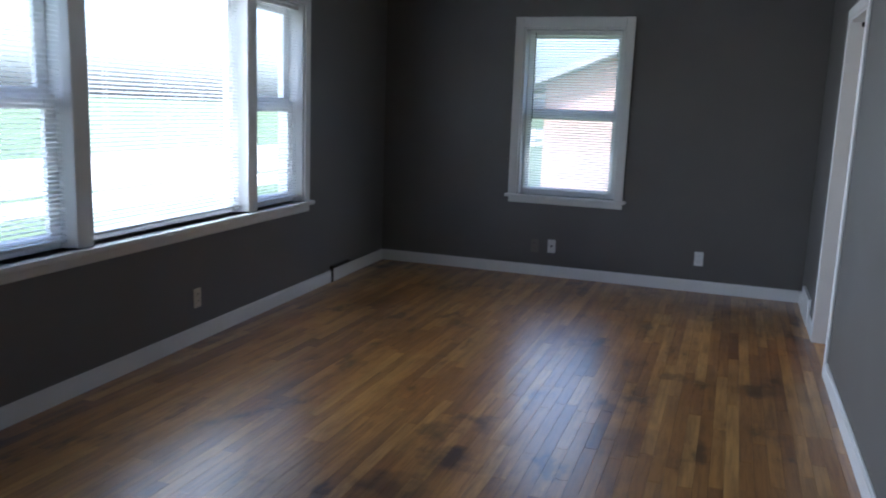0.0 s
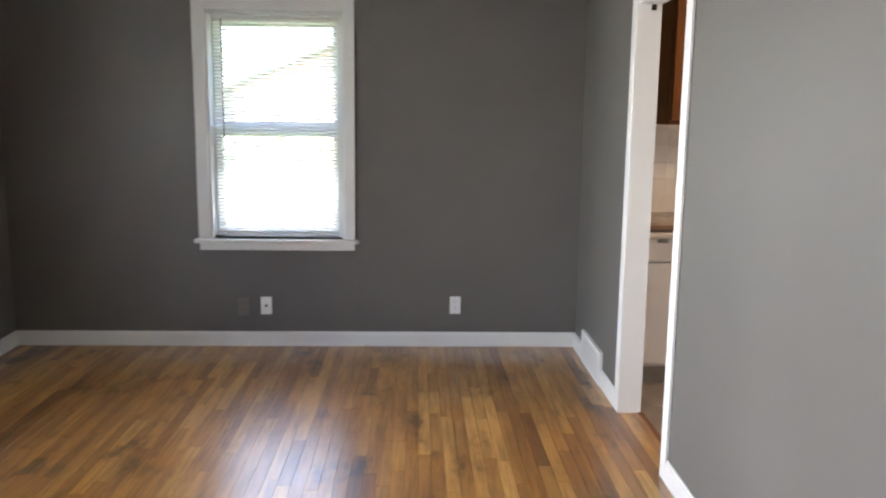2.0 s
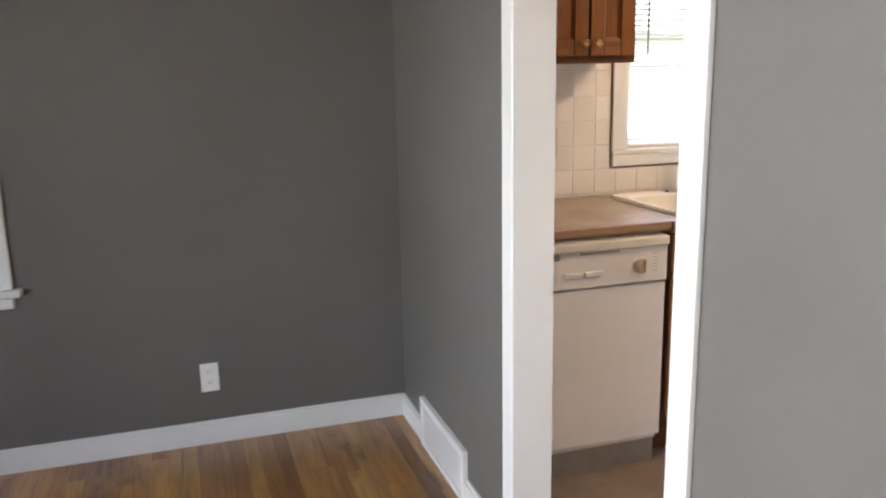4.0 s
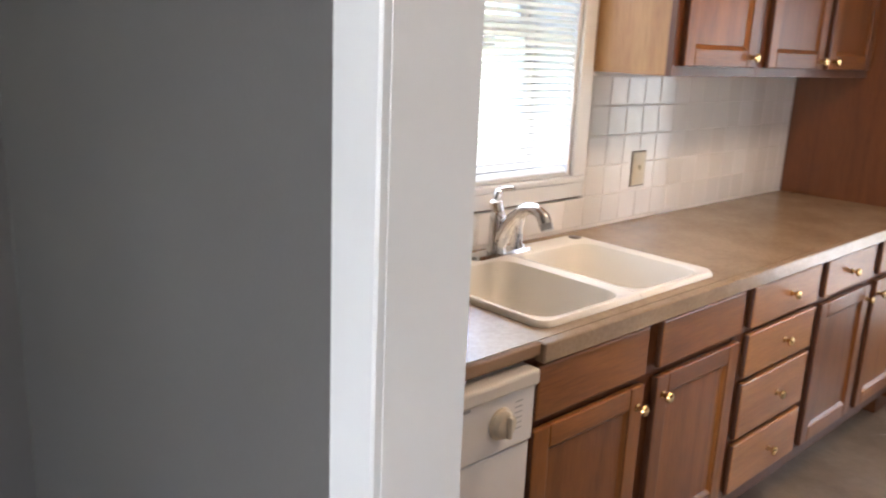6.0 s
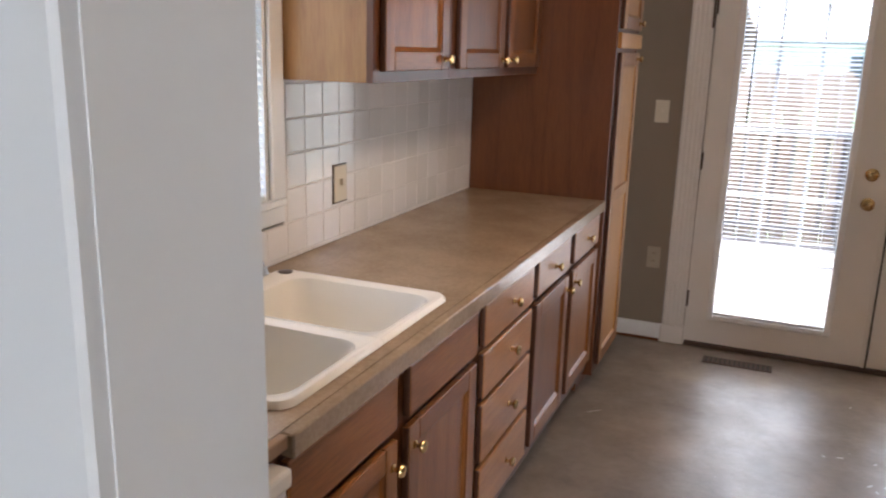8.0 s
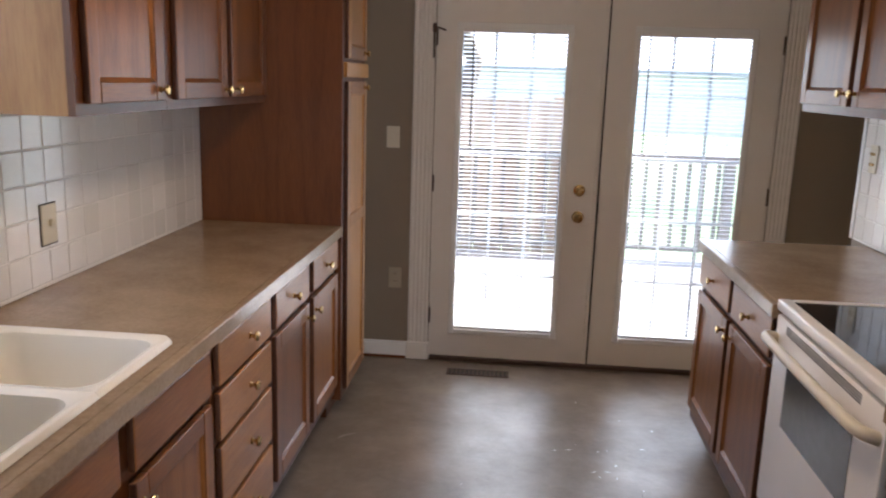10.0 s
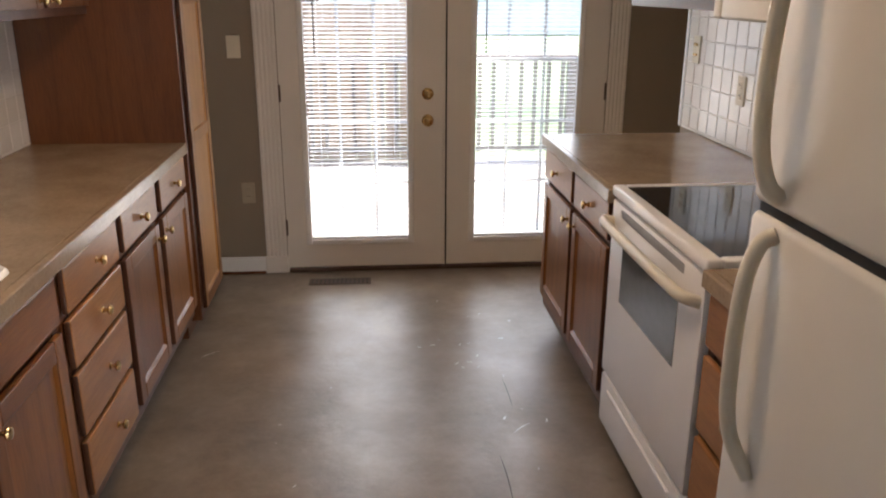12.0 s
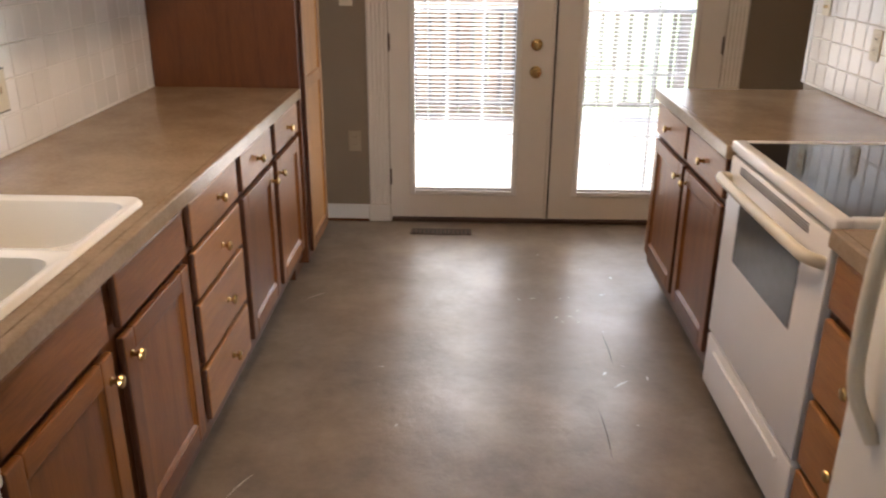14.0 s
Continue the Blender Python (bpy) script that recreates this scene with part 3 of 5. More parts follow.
door_trim = tagged(thing("door_frame", (XE, -1.96, 0), "white fluted casing round the double glass door", "door frame"), kind="structure")
part("casing", flutes(-1.07, -0.958, 0.10, 2.06), DOOR_WHITE, door_trim)
part("casing", flutes(-2.945, -2.845, 0.10, 2.06), DOOR_WHITE, door_trim)
for a, b in ((-1.075, -0.952), (-2.95, -2.84)):
    part("plinth_block", boxes((XE - 0.026, XE, a, b, 0, 0.10), r=0.004), DOOR_WHITE, door_trim)
part("head_casing", boxes((XE - 0.018, XE, -2.945, -0.958, 2.06, 2.17), r=0.004), DOOR_WHITE, door_trim)
part("jamb", boxes((XE, XE + 0.16, -1.0815, -1.06, 0, 2.062), (XE, XE + 0.16, -2.855, -2.8325, 0, 2.062), (XE, XE + 0.16, -2.8325, -1.0815, 2.046, 2.07)), DOOR_WHITE, door_trim)
part("sill_plate", boxes((XE - 0.02, XE + 0.15, -2.8325, -1.0815, 0.0, 0.0235), r=0.003), BRONZE, door_trim)


def glass_door(name, y0, y1, lit0, lit1, label, handles, hinge_y):
    """A leaf with one tall light, its raised frame, inner grid and hardware. y0 < y1."""
    x0, x1 = XE + 0.004, XE + 0.048
    d = tagged(thing(name, (x0, (y0 + y1) / 2, 0.02), label, "door"), kind="structure")
    z0, z1 = 0.17, 1.835
    part("leaf", boxes((x0, x1, y0, lit0, 0.024, 2.045), (x0, x1, lit1, y1, 0.024, 2.045), (x0, x1, lit0, lit1, 0.024, z0), (x0, x1, lit0, lit1, z1, 2.045)), DOOR_WHITE, d)
    f = 0.03
    part("light_frame", boxes((x0 - 0.012, x0, lit0 - 0.012, lit0 + f - 0.01, z0 - 0.012, z1 + 0.012), (x0 - 0.012, x0, lit1 - f + 0.01, lit1 + 0.012, z0 - 0.012, z1 + 0.012),
                             (x0 - 0.012, x0, lit0 + f - 0.01, lit1 - f + 0.01, z0 - 0.012, z0 + 0.016), (x0 - 0.012, x0, lit0 + f - 0.01, lit1 - f + 0.01, z1 - 0.016, z1 + 0.012), r=0.004), WHITE_TRIM, d)
    p = part("pane", boxes((x0 + 0.02, x0 + 0.024, lit0, lit1, z0, z1)), GLASS, d)
    p.visible_shadow = False
    for k in (1, 2):
        y = lit0 + (lit1 - lit0) * k / 3
        part("muntin", boxes((x0 + 0.028, x0 + 0.036, y - 0.008, y + 0.008, z0, z1), r=0.002), MUNTIN, d)
    for k in range(1, 5):
        z = z0 + (z1 - z0) * k / 5
        part("muntin", boxes((x0 + 0.0365, x0 + 0.0445, lit0, lit1, z - 0.008, z + 0.008), r=0.002), MUNTIN, d)
    for z in (0.26, 1.0, 1.77):
        h = part("hinge", tube([(x0 - 0.006, hinge_y, z - 0.045), (x0 - 0.006, hinge_y, z + 0.045)], 0.006, 8), BRONZE, d)
    if handles:
        y = handles
        k = part("door_knob", lathe((x0, y, 0.85), (-1, 0, 0), [(0, 0.033), (0.006, 0.033), (0.009, 0.014), (0.028, 0.012), (0.034, 0.024), (0.046, 0.028), (0.056, 0.024), (0.06, 0.010)], 18), BRASS, d, "polished brass door knob", True)
        k = part("deadbolt", lathe((x0, y, 0.993), (-1, 0, 0), [(0, 0.032), (0.008, 0.032), (0.014, 0.026), (0.018, 0.012)], 18), BRASS, d, "polished brass deadbolt", True)
        part("thumb_turn", boxes((x0 - 0.034, x0 - 0.016, y - 0.006, y + 0.006, 0.975, 1.011), r=0.003), BRASS, d)
    return d


glass_door("door_1", -1.944, -1.082, -1.772, -1.195, "white glass door with brass knob and deadbolt", -1.862, -1.077)
glass_door("door_2", -2.832, -1.952, -2.695, -2.105, "white glass door, fixed leaf without knob", None, -2.836)
part("seam", boxes((XE - 0.003, XE + 0.0038, -1.9670, -1.9585, 0.024, 2.045)), BLACK, door_trim, "dark gap between the two doors")
part("astragal", boxes((XE - 0.008, XE + 0.004, -1.958, -1.940, 0.024, 2.045), r=0.003), DOOR_WHITE, door_trim)
blind("y", -1.752, -1.215, XE - 0.004, 1.822, 0.19, -15, "white mini blind lowered on the glass door", wand=(-1.27, 0.62), inward=-1, mat=SLAT_DENSE)
blind("y", -2.675, -2.125, XE - 0.004, 1.822, 0.19, -13, "white mini blind with open slats on the fixed door leaf", wand=(-2.17, 0.62), inward=-1, mat=SLAT_DENSE)


# ---- cabinets ----
def knob(parent, x, y, z, s):
    """Small turned brass knob; s is the way it points along y."""
    return part("knob", lathe((x, y, z), (0, s, 0), [(0, 0.010), (0.003, 0.010), (0.005, 0.006), (0.014, 0.0055), (0.018, 0.013), (0.023, 0.0155), (0.028, 0.013), (0.030, 0.005)], 14), BRASS, parent, "small polished brass knob", True)


def framed_door(parent, x0, x1, z0, z1, y, s, rail=0.056, wood=None):
    """Framed cabinet door: recessed panel with a sloped bead, two stiles and two rails; its face lies at y and looks along s."""
    def row(a, c, d, e):
        return (a, c, *sorted((y, y - s * 0.019)), d, e)
    bm = bmesh.new()
    xi0, xi1, zi0, zi1, g = x0 + rail - 0.002, x1 - rail + 0.002, z0 + rail - 0.002, z1 - rail + 0.002, 0.012
    loops = [ring(bm, [(xi0 + k, y - s * q, zi0 + k), (xi1 - k, y - s * q, zi0 + k), (xi1 - k, y - s * q, zi1 - k), (xi0 + k, y - s * q, zi1 - k)]) for k, q in ((0, 0.017), (0, 0.002), (g, 0.011))]
    for a, b in zip(loops, loops[1:]):
        bridge(bm, a, b)
    bm.faces.new(loops[-1]), bm.faces.new(loops[0])
    d = part("door", bm, wood or OAK_V, parent)
    for a, b in ((x0, x0 + rail), (x1 - rail, x1)):
        part("stile", boxes(row(a, b, z0, z1), r=0.004, seg=2), wood or OAK_V, d, ends=OAK_EDGE_SHADE)
    for a, b in ((z0, z0 + rail), (z1 - rail, z1)):
        part("rail", boxes(row(x0 + rail, x1 - rail, a, b), r=0.004, seg=2), OAK_H, d)
    return d


def slab_front(x0, x1, z0, z1, y, s):
    q = sorted((y, y - s * 0.019))
    bm = bmesh.new()
    add_box(bm, x0, x1, *q, z0, z1, r=0.006, seg=2)
    return bm


def cabinet(name, x0, x1, y_back, y_face, z0, z1, s, label, doors=(), drawers=(), toe=0.1, body=None, group="kitchen cabinets", recess=0.07, wood=None):
    """Box with a face frame. doors: (x0, x1, z0, z1, knob_x, knob_z); drawers the same, knob_x None for a false front."""
    c = thing(name, ((x0 + x1) / 2, y_face, z0), label, "cabinet", group)
    yb = y_face - s * 0.021
    q = sorted((y_back, yb - s * 0.0195))
    t, mat = 0.016, body or OAK_SIDE
    part("side_panel", boxes((x0, x0 + t, *q, z0 + toe, z1)), mat, c)
    part("side_panel", boxes((x1 - t, x1, *q, z0 + toe, z1)), mat, c)
    part("bottom_panel", boxes((x0 + t, x1 - t, *q, z0 + toe, z0 + toe + t)), mat, c)
    part("back_panel", boxes((x0 + t, x1 - t, *sorted((y_back, y_back + s * 0.006)), z0 + toe + t, z1 - t)), mat, c)
    if z1 > 2:
        part("top_panel", boxes((x0 + t, x1 - t, *q, z1 - t, z1)), mat, c)
    if toe:
        part("toe_kick", boxes((x0, x1, *sorted((y_back, yb - s * recess)), z0, z0 + toe - 0.0005)), OAK_DARK, c)
    w = 0.038
    q = sorted((yb, yb - s * 0.019))
    rows = [(x0, x0 + w, *q, z0 + toe, z1), (x1 - w, x1, *q, z0 + toe, z1), (x0 + w, x1 - w, *q, z0 + toe, z0 + toe + w), (x0 + w, x1 - w, *q, z1 - w, z1)]
    part("face_frame", boxes(*rows), OAK_FRAME_SHADE, c)
    q = sorted((yb - s * 0.0025, yb - s * 0.019))
    # dark sheet behind the fronts stands for the rails and the shaded gaps
    part("inner_frame", boxes((x0 + w, x1 - w, *q, z0 + toe + w, z1 - w)), OAK_DARK, c)
    for a, b, e, f, kx, kz in doors:
        d = framed_door(c, a, b, e, f, y_face, s, wood=wood)
        knob(d, kx, y_face, kz, s)
    for a, b, e, f, kx, kz in drawers:
        d = part("drawer_front", slab_front(a, b, e, f, y_face, s), OAK_H if kx is None else OAK_DRAWER, c, ends=OAK_EDGE_SHADE)
        if kx is not None:
            knob(d, kx, y_face, kz, s)
    return c


F = -0.765                                                     # faces of the north run
cabinet("base_cabinet", 0.757, 1.70, YK, F, 0, 0.872, -1, "oak sink base cabinet with two doors and false drawer fronts",
        doors=[(0.775, 1.192, 0.185, 0.705, 1.165, 0.648), (1.25, 1.676, 0.185, 0.705, 1.278, 0.652)],
        drawers=[(0.775, 1.192, 0.728, 0.856, None, 0), (1.25, 1.676, 0.728, 0.856, None, 0)], toe=0.13, recess=0.09)
cabinet("base_cabinet", 1.702, 2.212, YK, F, 0, 0.872, -1, "oak base cabinet with a stack of four drawers",
        drawers=[(1.73, 2.187, 0.728, 0.856, 1.975, 0.796), (1.73, 2.187, 0.572, 0.712, 1.975, 0.643), (1.73, 2.187, 0.372, 0.556, 1.975, 0.464), (1.73, 2.187, 0.185, 0.354, 1.975, 0.268)], toe=0.13, recess=0.09)
cabinet("base_cabinet", 2.214, 3.174, YK, F, 0, 0.872, -1, "oak base cabinet with two drawers over two doors",
        doors=[(2.24, 2.665, 0.185, 0.705, 2.64, 0.652), (2.73, 3.155, 0.185, 0.705, 2.757, 0.652)],
        drawers=[(2.24, 2.665, 0.728, 0.856, 2.45, 0.79), (2.73, 3.155, 0.728, 0.856, 2.945, 0.79)], toe=0.13, recess=0.09)
pantry = cabinet("pantry_cabinet", 3.200, 3.69, YK, -0.793, 0, 2.30, -1, "tall oak pantry cabinet, door light in its front colour, dark side panel",
                 doors=[(3.222, 3.64, 0.14, 1.53, 3.565, 1.502), (3.222, 3.64, 1.625, 2.27, 3.565, 1.657)], toe=0.1, wood=OAK_PANTRY_LIT)
part("middle_rail", boxes((3.200, 3.69, -0.790, -0.7725, 1.547, 1.610), r=0.003), OAK_PANTRY_LIT, pantry)
part("cross_rail", boxes((3.279, 3.583, -0.7925, -0.777, 0.885, 0.940), r=0.003), OAK_PANTRY_LIT, pantry)
part("side_panel", boxes((3.176, 3.1995, -0.775, YK, 0.1, 2.30)), OAK_DARK, pantry, "dark stained oak veneer side")
cabinet("wall_cabinet", 1.68, 2.20, YK, -0.46, 1.432, 2.20, -1, "oak wall cabinet with one door beside the window",
        doors=[(1.715, 2.15, 1.462, 2.17, 2.115, 1.495)], toe=0)
cabinet("wall_cabinet", 2.202, 3.174, YK, -0.46, 1.432, 2.20, -1, "oak wall cabinet with two doors beside the pantry",
        doors=[(2.245, 2.685, 1.462, 2.17, 2.655, 1.49), (2.735, 3.15, 1.462, 2.17, 2.765, 1.49)], toe=0)
cabinet("wall_cabinet", 0.40, 0.80, YK, -0.46, 1.45, 2.20, -1, "small oak wall cabinet above the dishwasher",
        doors=[(0.415, 0.598, 1.475, 2.17, 0.578, 1.52), (0.606, 0.785, 1.475, 2.17, 0.627, 1.52)], toe=0)

G = -2.335                                                     # faces of the south run
cabinet("base_cabinet", 2.236, 3.27, YKS, G, 0, 0.872, 1, "oak base cabinet with two drawers over two doors beside the cooker",
        doors=[(2.262, 2.725, 0.16, 0.70, 2.69, 0.652), (2.765, 3.25, 0.16, 0.70, 2.795, 0.652)],
        drawers=[(2.262, 2.725, 0.725, 0.856, 2.50, 0.79), (2.765, 3.25, 0.725, 0.856, 3.01, 0.79)])
cabinet("base_cabinet", 1.03, 1.452, YKS, G, 0, 0.872, 1, "oak drawer cabinet between fridge and cooker",
        drawers=[(1.05, 1.435, 0.725, 0.856, 1.24, 0.79), (1.05, 1.435, 0.50, 0.70, 1.24, 0.61), (1.05, 1.435, 0.30, 0.48, 1.24, 0.40), (1.05, 1.435, 0.13, 0.28, 1.24, 0.21)])
cabinet("wall_cabinet", 2.262, 3.29, YKS, -2.67, 1.468, 2.25, 1, "oak wall cabinet with two doors beside the microwave",
        doors=[(2.285, 2.745, 1.50, 2.22, 2.715, 1.545), (2.785, 3.27, 1.50, 2.22, 2.815, 1.545)], toe=0)

# ---- worktops ----
wt = thing("worktop", (1.65, -0.46, 0.872), "long beige laminate worktop round the sink", "worktop", "worktops")
SX0, SX1, SY0, SY1 = 0.865, 1.555, -0.695, -0.235
bm = bmesh.new()
loops = [ring(bm, [(a, e, z), (b, e, z), (b, f, z), (a, f, z)]) for a, b, e, f, z in ((T + 0.004, 3.174, -0.752, YK, 0.873), (T + 0.004, 3.174, -0.752, YK, 0.91), (SX0, SX1, SY0, SY1, 0.91), (SX0, SX1, SY0, SY1, 0.873))]
for a, b in zip(loops, loops[1:] + loops[:1]):
    bridge(bm, a, b)
part("top", bm, LAMINATE, wt)
part("front_edge", boxes((0.772, 3.174, -0.780, -0.7525, 0.866, 0.9105), r=0.003), LAMINATE, wt)
part("raw_edge", boxes((T + 0.004, 0.771, -0.770, -0.7525, 0.885, 0.9095), r=0.002), CHIP, wt, "bare board edge where the laminate strip is missing")
wt2 = thing("worktop", (2.76, -2.68, 0.872), "beige laminate worktop ending in the open kitchen", "worktop", "worktops")
part("top", boxes((2.234, 3.285, YKS, G - 0.011, 0.873, 0.91)), LAMINATE, wt2)
part("front_edge", boxes((2.234, 3.285, G - 0.0105, G + 0.014, 0.866, 0.9105), r=0.003), LAMINATE, wt2)
wt3 = thing("worktop", (1.24, -2.68, 0.872), "narrow beige laminate worktop between fridge and cooker", "worktop", "worktops")
part("top", boxes((1.03, 1.456, YKS, G - 0.011, 0.873, 0.91)), LAMINATE, wt3)
part("front_edge", boxes((1.03, 1.456, G - 0.0105, G + 0.014, 0.866, 0.9105), r=0.003), LAMINATE, wt3)


# ---- sink and tap ----
def rrect(cx, cy, hx, hy, r, z, n=6):
    pts = []
    for qx, qy, a0 in ((1, 1, 0), (-1, 1, 90), (-1, -1, 180), (1, -1, 270)):
        q = r if not isinstance(r, tuple) else r[0 if qx < 0 else 1]
        for k in range(n):
            a = radians(a0 + 90 * k / (n - 1))
            pts.append((cx + qx * (hx - q) + q * math.cos(a), cy + qy * (hy - q) + q * math.sin(a), z))
    return pts


def sink_half(cx, hx, bcx, bhx, open_side):
    """Half of the double sink: rim rounded at its outer corners, outer lip and one deep rounded bowl."""
    cy, hy, bcy, bhy = -0.467, 0.255, -0.487, 0.20
    bm = bmesh.new()

    def lip(out, inner, r, z):
        rr = (r, 0.002) if open_side > 0 else (0.002, r)
        return ring(bm, rrect(cx + open_side * (out - inner) / 2, cy, hx - (out + inner) / 2, hy - out, rr, z))

    lo, o1, o2, o3 = lip(0, 0, 0.04, 0.911), lip(0.001, 0.0002, 0.04, 0.917), lip(0.007, 0.0006, 0.036, 0.924), lip(0.016, 0.001, 0.03, 0.9235)
    i0 = ring(bm, rrect(bcx, bcy, bhx + 0.012, bhy + 0.012, 0.062, 0.922))
    i1 = ring(bm, rrect(bcx, bcy, bhx + 0.003, bhy + 0.003, 0.056, 0.917))
    i2 = ring(bm, rrect(bcx, bcy, bhx, bhy, 0.055, 0.905))
    i3 = ring(bm, rrect(bcx, bcy, bhx - 0.02, bhy - 0.02, 0.06, 0.79))
    i4 = ring(bm, rrect(bcx, bcy, bhx - 0.035, bhy - 0.035, 0.06, 0.757))
    i5 = ring(bm, rrect(bcx, bcy, bhx - 0.07, bhy - 0.07, 0.06, 0.744))
    i6 = ring(bm, rrect(bcx, bcy, 0.045, 0.045, 0.04, 0.740))
    seq = [lo, o1, o2, o3, i0, i1, i2, i3, i4, i5, i6]
    for a, b in zip(seq, seq[1:]):
        bridge(bm, a, b)
    bm.faces.new(i6)
    return bm


sk = thing("kitchen_sink", (1.205, -0.467, 0.911), "off-white double-bowl drop-in sink in the worktop", "sink")
part("bowl", sink_half(1.018, 0.186, 1.022, 0.155, 1), SINK_WHITE, sk, smooth=True)
part("bowl", sink_half(1.390, 0.186, 1.386, 0.155, -1), SINK_WHITE, sk, smooth=True)
for x in (1.022, 1.386):
    part("drain", lathe((x, -0.487, 0.7405), (0, 0, 1), [(0, 0.04), (0.003, 0.04), (0.004, 0.03), (0.002, 0.01)], 16), STEEL, sk, "steel drain", True)
part("hole_cover", lathe((1.545, -0.245, 0.922), (0, 0, 1), [(0, 0.02), (0.003, 0.02), (0.005, 0.012)], 14), BRONZE, sk, "dark cover of the spare tap hole", True)

tap = thing("kitchen_tap", (1.20, -0.245, 0.924), "chrome single-lever kitchen tap with spray head", "tap")
bm = bmesh.new()
a = ring(bm, rrect(1.20, -0.245, 0.125, 0.028, 0.027, 0.922))
b = ring(bm, rrect(1.20, -0.245, 0.120, 0.024, 0.023, 0.932))
bridge(bm, a, b)
bm.faces.new(b)
part("base_plate", bm, CHROME, tap, smooth=True)
part("column", lathe((1.185, -0.245, 0.93), (0, 0, 1), [(0, 0.030), (0.010, 0.028), (0.03, 0.025), (0.085, 0.024), (0.110, 0.022), (0.122, 0.014)], 18), CHROME, tap, smooth=True)
spout = smooth_path([(1.187, -0.250, 0.955), (1.187, -0.285, 1.015), (1.184, -0.328, 1.060), (1.180, -0.372, 1.078), (1.177, -0.408, 1.068), (1.175, -0.426, 1.043)])
part("spout", tube(spout, [0.024] * 4 + [0.020] * 6 + [0.017] * 8 + [0.016] * 7 + [0.018] * 6, 14), CHROME, tap, smooth=True)
part("nozzle", lathe((1.175, -0.427, 1.047), (-0.06, -0.42, -0.9), [(0, 0.0185), (0.018, 0.018), (0.020, 0.013)], 14), STEEL, tap, smooth=True)
lever = smooth_path([(1.185, -0.243, 1.045), (1.180, -0.238, 1.080), (1.188, -0.248, 1.108), (1.205, -0.280, 1.116)])
part("lever", tube(lever, [0.019] * 6 + [0.012] * 6 + [0.007] * 7, 12), CHROME, tap, smooth=True)
part("side_spray", lathe((1.275, -0.245, 0.93), (0, 0, 1), [(0, 0.022), (0.01, 0.021), (0.02, 0.013), (0.055, 0.012), (0.075, 0.017), (0.10, 0.017), (0.108, 0.010)], 16), CHROME, tap, smooth=True)

# ---- dishwasher ----
dw = thing("dishwasher", (0.45, -0.775, 0.0), "white built-in dishwasher with a dial under the worktop", "dishwasher")
part("body", boxes((0.152, 0.748, -0.745, YK - 0.01, 0.10, 0.868)), APPLIANCE_BRIGHT, dw)
part("door_panel", boxes((0.150, 0.750, -0.772, -0.746, 0.125, 0.700), r=0.004, seg=2), APPLIANCE_BRIGHT, dw)
part("control_panel", boxes((0.150, 0.750, -0.780, -0.746, 0.706, 0.845), r=0.006, seg=2), APPLIANCE_BRIGHT, dw)
part("handle_lip", boxes((0.150, 0.750, -0.792, -0.746, 0.833, 0.868), r=0.007, seg=2), APPLIANCE, dw)
part("dial", lathe((0.648, -0.780, 0.772), (0, -1, 0), [(0, 0.034), (0.004, 0.034), (0.006, 0.028), (0.020, 0.026), (0.022, 0.02)], 24), CREAM, dw, "cream round dial", True)
part("dial_grip", boxes((0.643, 0.653, -0.812, -0.800, 0.748, 0.796), r=0.003), CREAM, dw)
for k in range(5):
    part("vent_slot", boxes((0.275, 0.335, -0.7812, -0.7795, 0.812 + k * 0.006, 0.815 + k * 0.006)), DARK_METAL, dw)
part("latch", boxes((0.41, 0.56, -0.7815, -0.7795, 0.822, 0.832), r=0.0008), STEEL, dw)
for k in range(6):
    part("mark", boxes((0.690, 0.712, -0.7806, -0.7796, 0.745 + k * 0.012, 0.747 + k * 0.012)), STEEL, dw)
part("button", boxes((0.35, 0.42, -0.786, -0.779, 0.748, 0.764), r=0.002), APPLIANCE_BRIGHT, dw)
part("button", boxes((0.43, 0.50, -0.786, -0.779, 0.748, 0.764), r=0.002), APPLIANCE_BRIGHT, dw)
part("kick_panel", boxes((0.152, 0.748, -0.735, -0.72, 0.0, 0.115)), STEEL, dw)

# ---- cooker ----
ck = thing("electric_cooker", (1.846, -2.36, 0.0), "white electric cooker with black glass top", "cooker")
C0, C1, CF = 1.462, 2.232, -2.345
part("body", boxes((C0 + 0.004, C1 - 0.004, YKS + 0.02, CF - 0.03, 0.06, 0.905)), STEEL, ck, "grey metal side")
bm = boxes((C0, C1, CF - 0.03, CF + 0.012, 0.895, 0.930), (C0, C0 + 0.03, YKS + 0.02, CF - 0.03, 0.895, 0.930), (C1 - 0.03, C1, YKS + 0.02, CF - 0.03, 0.895, 0.930), (C0 + 0.03, C1 - 0.03, YKS + 0.02, YKS + 0.08, 0.895, 0.930), r=0.008, seg=3)
part("cooktop_rim", bm, APPLIANCE_BRIGHT, ck, smooth=True)
part("glass_top", boxes((C0 + 0.028, C1 - 0.028, YKS + 0.078, CF - 0.028, 0.90, 0.9265)), BLACK_GLASS, ck, "black ceramic glass hob")
part("oven_door", boxes((C0 + 0.006, C1 - 0.006, CF - 0.028, CF + 0.008, 0.275, 0.885), r=0.007, seg=2), APPLIANCE_BRIGHT, ck, smooth=True)
part("oven_window", boxes((1.615, 2.09, CF + 0.0075, CF + 0.0095, 0.575, 0.765), r=0.0008), OVEN_GLASS, ck, "dark oven window")
for k in range(4):
    part("vent_slot", boxes((1.60, 2.13, CF + 0.007, CF + 0.0092, 0.847 + 0.007 * k, 0.850 + 0.007 * k)), DARK_METAL, ck)
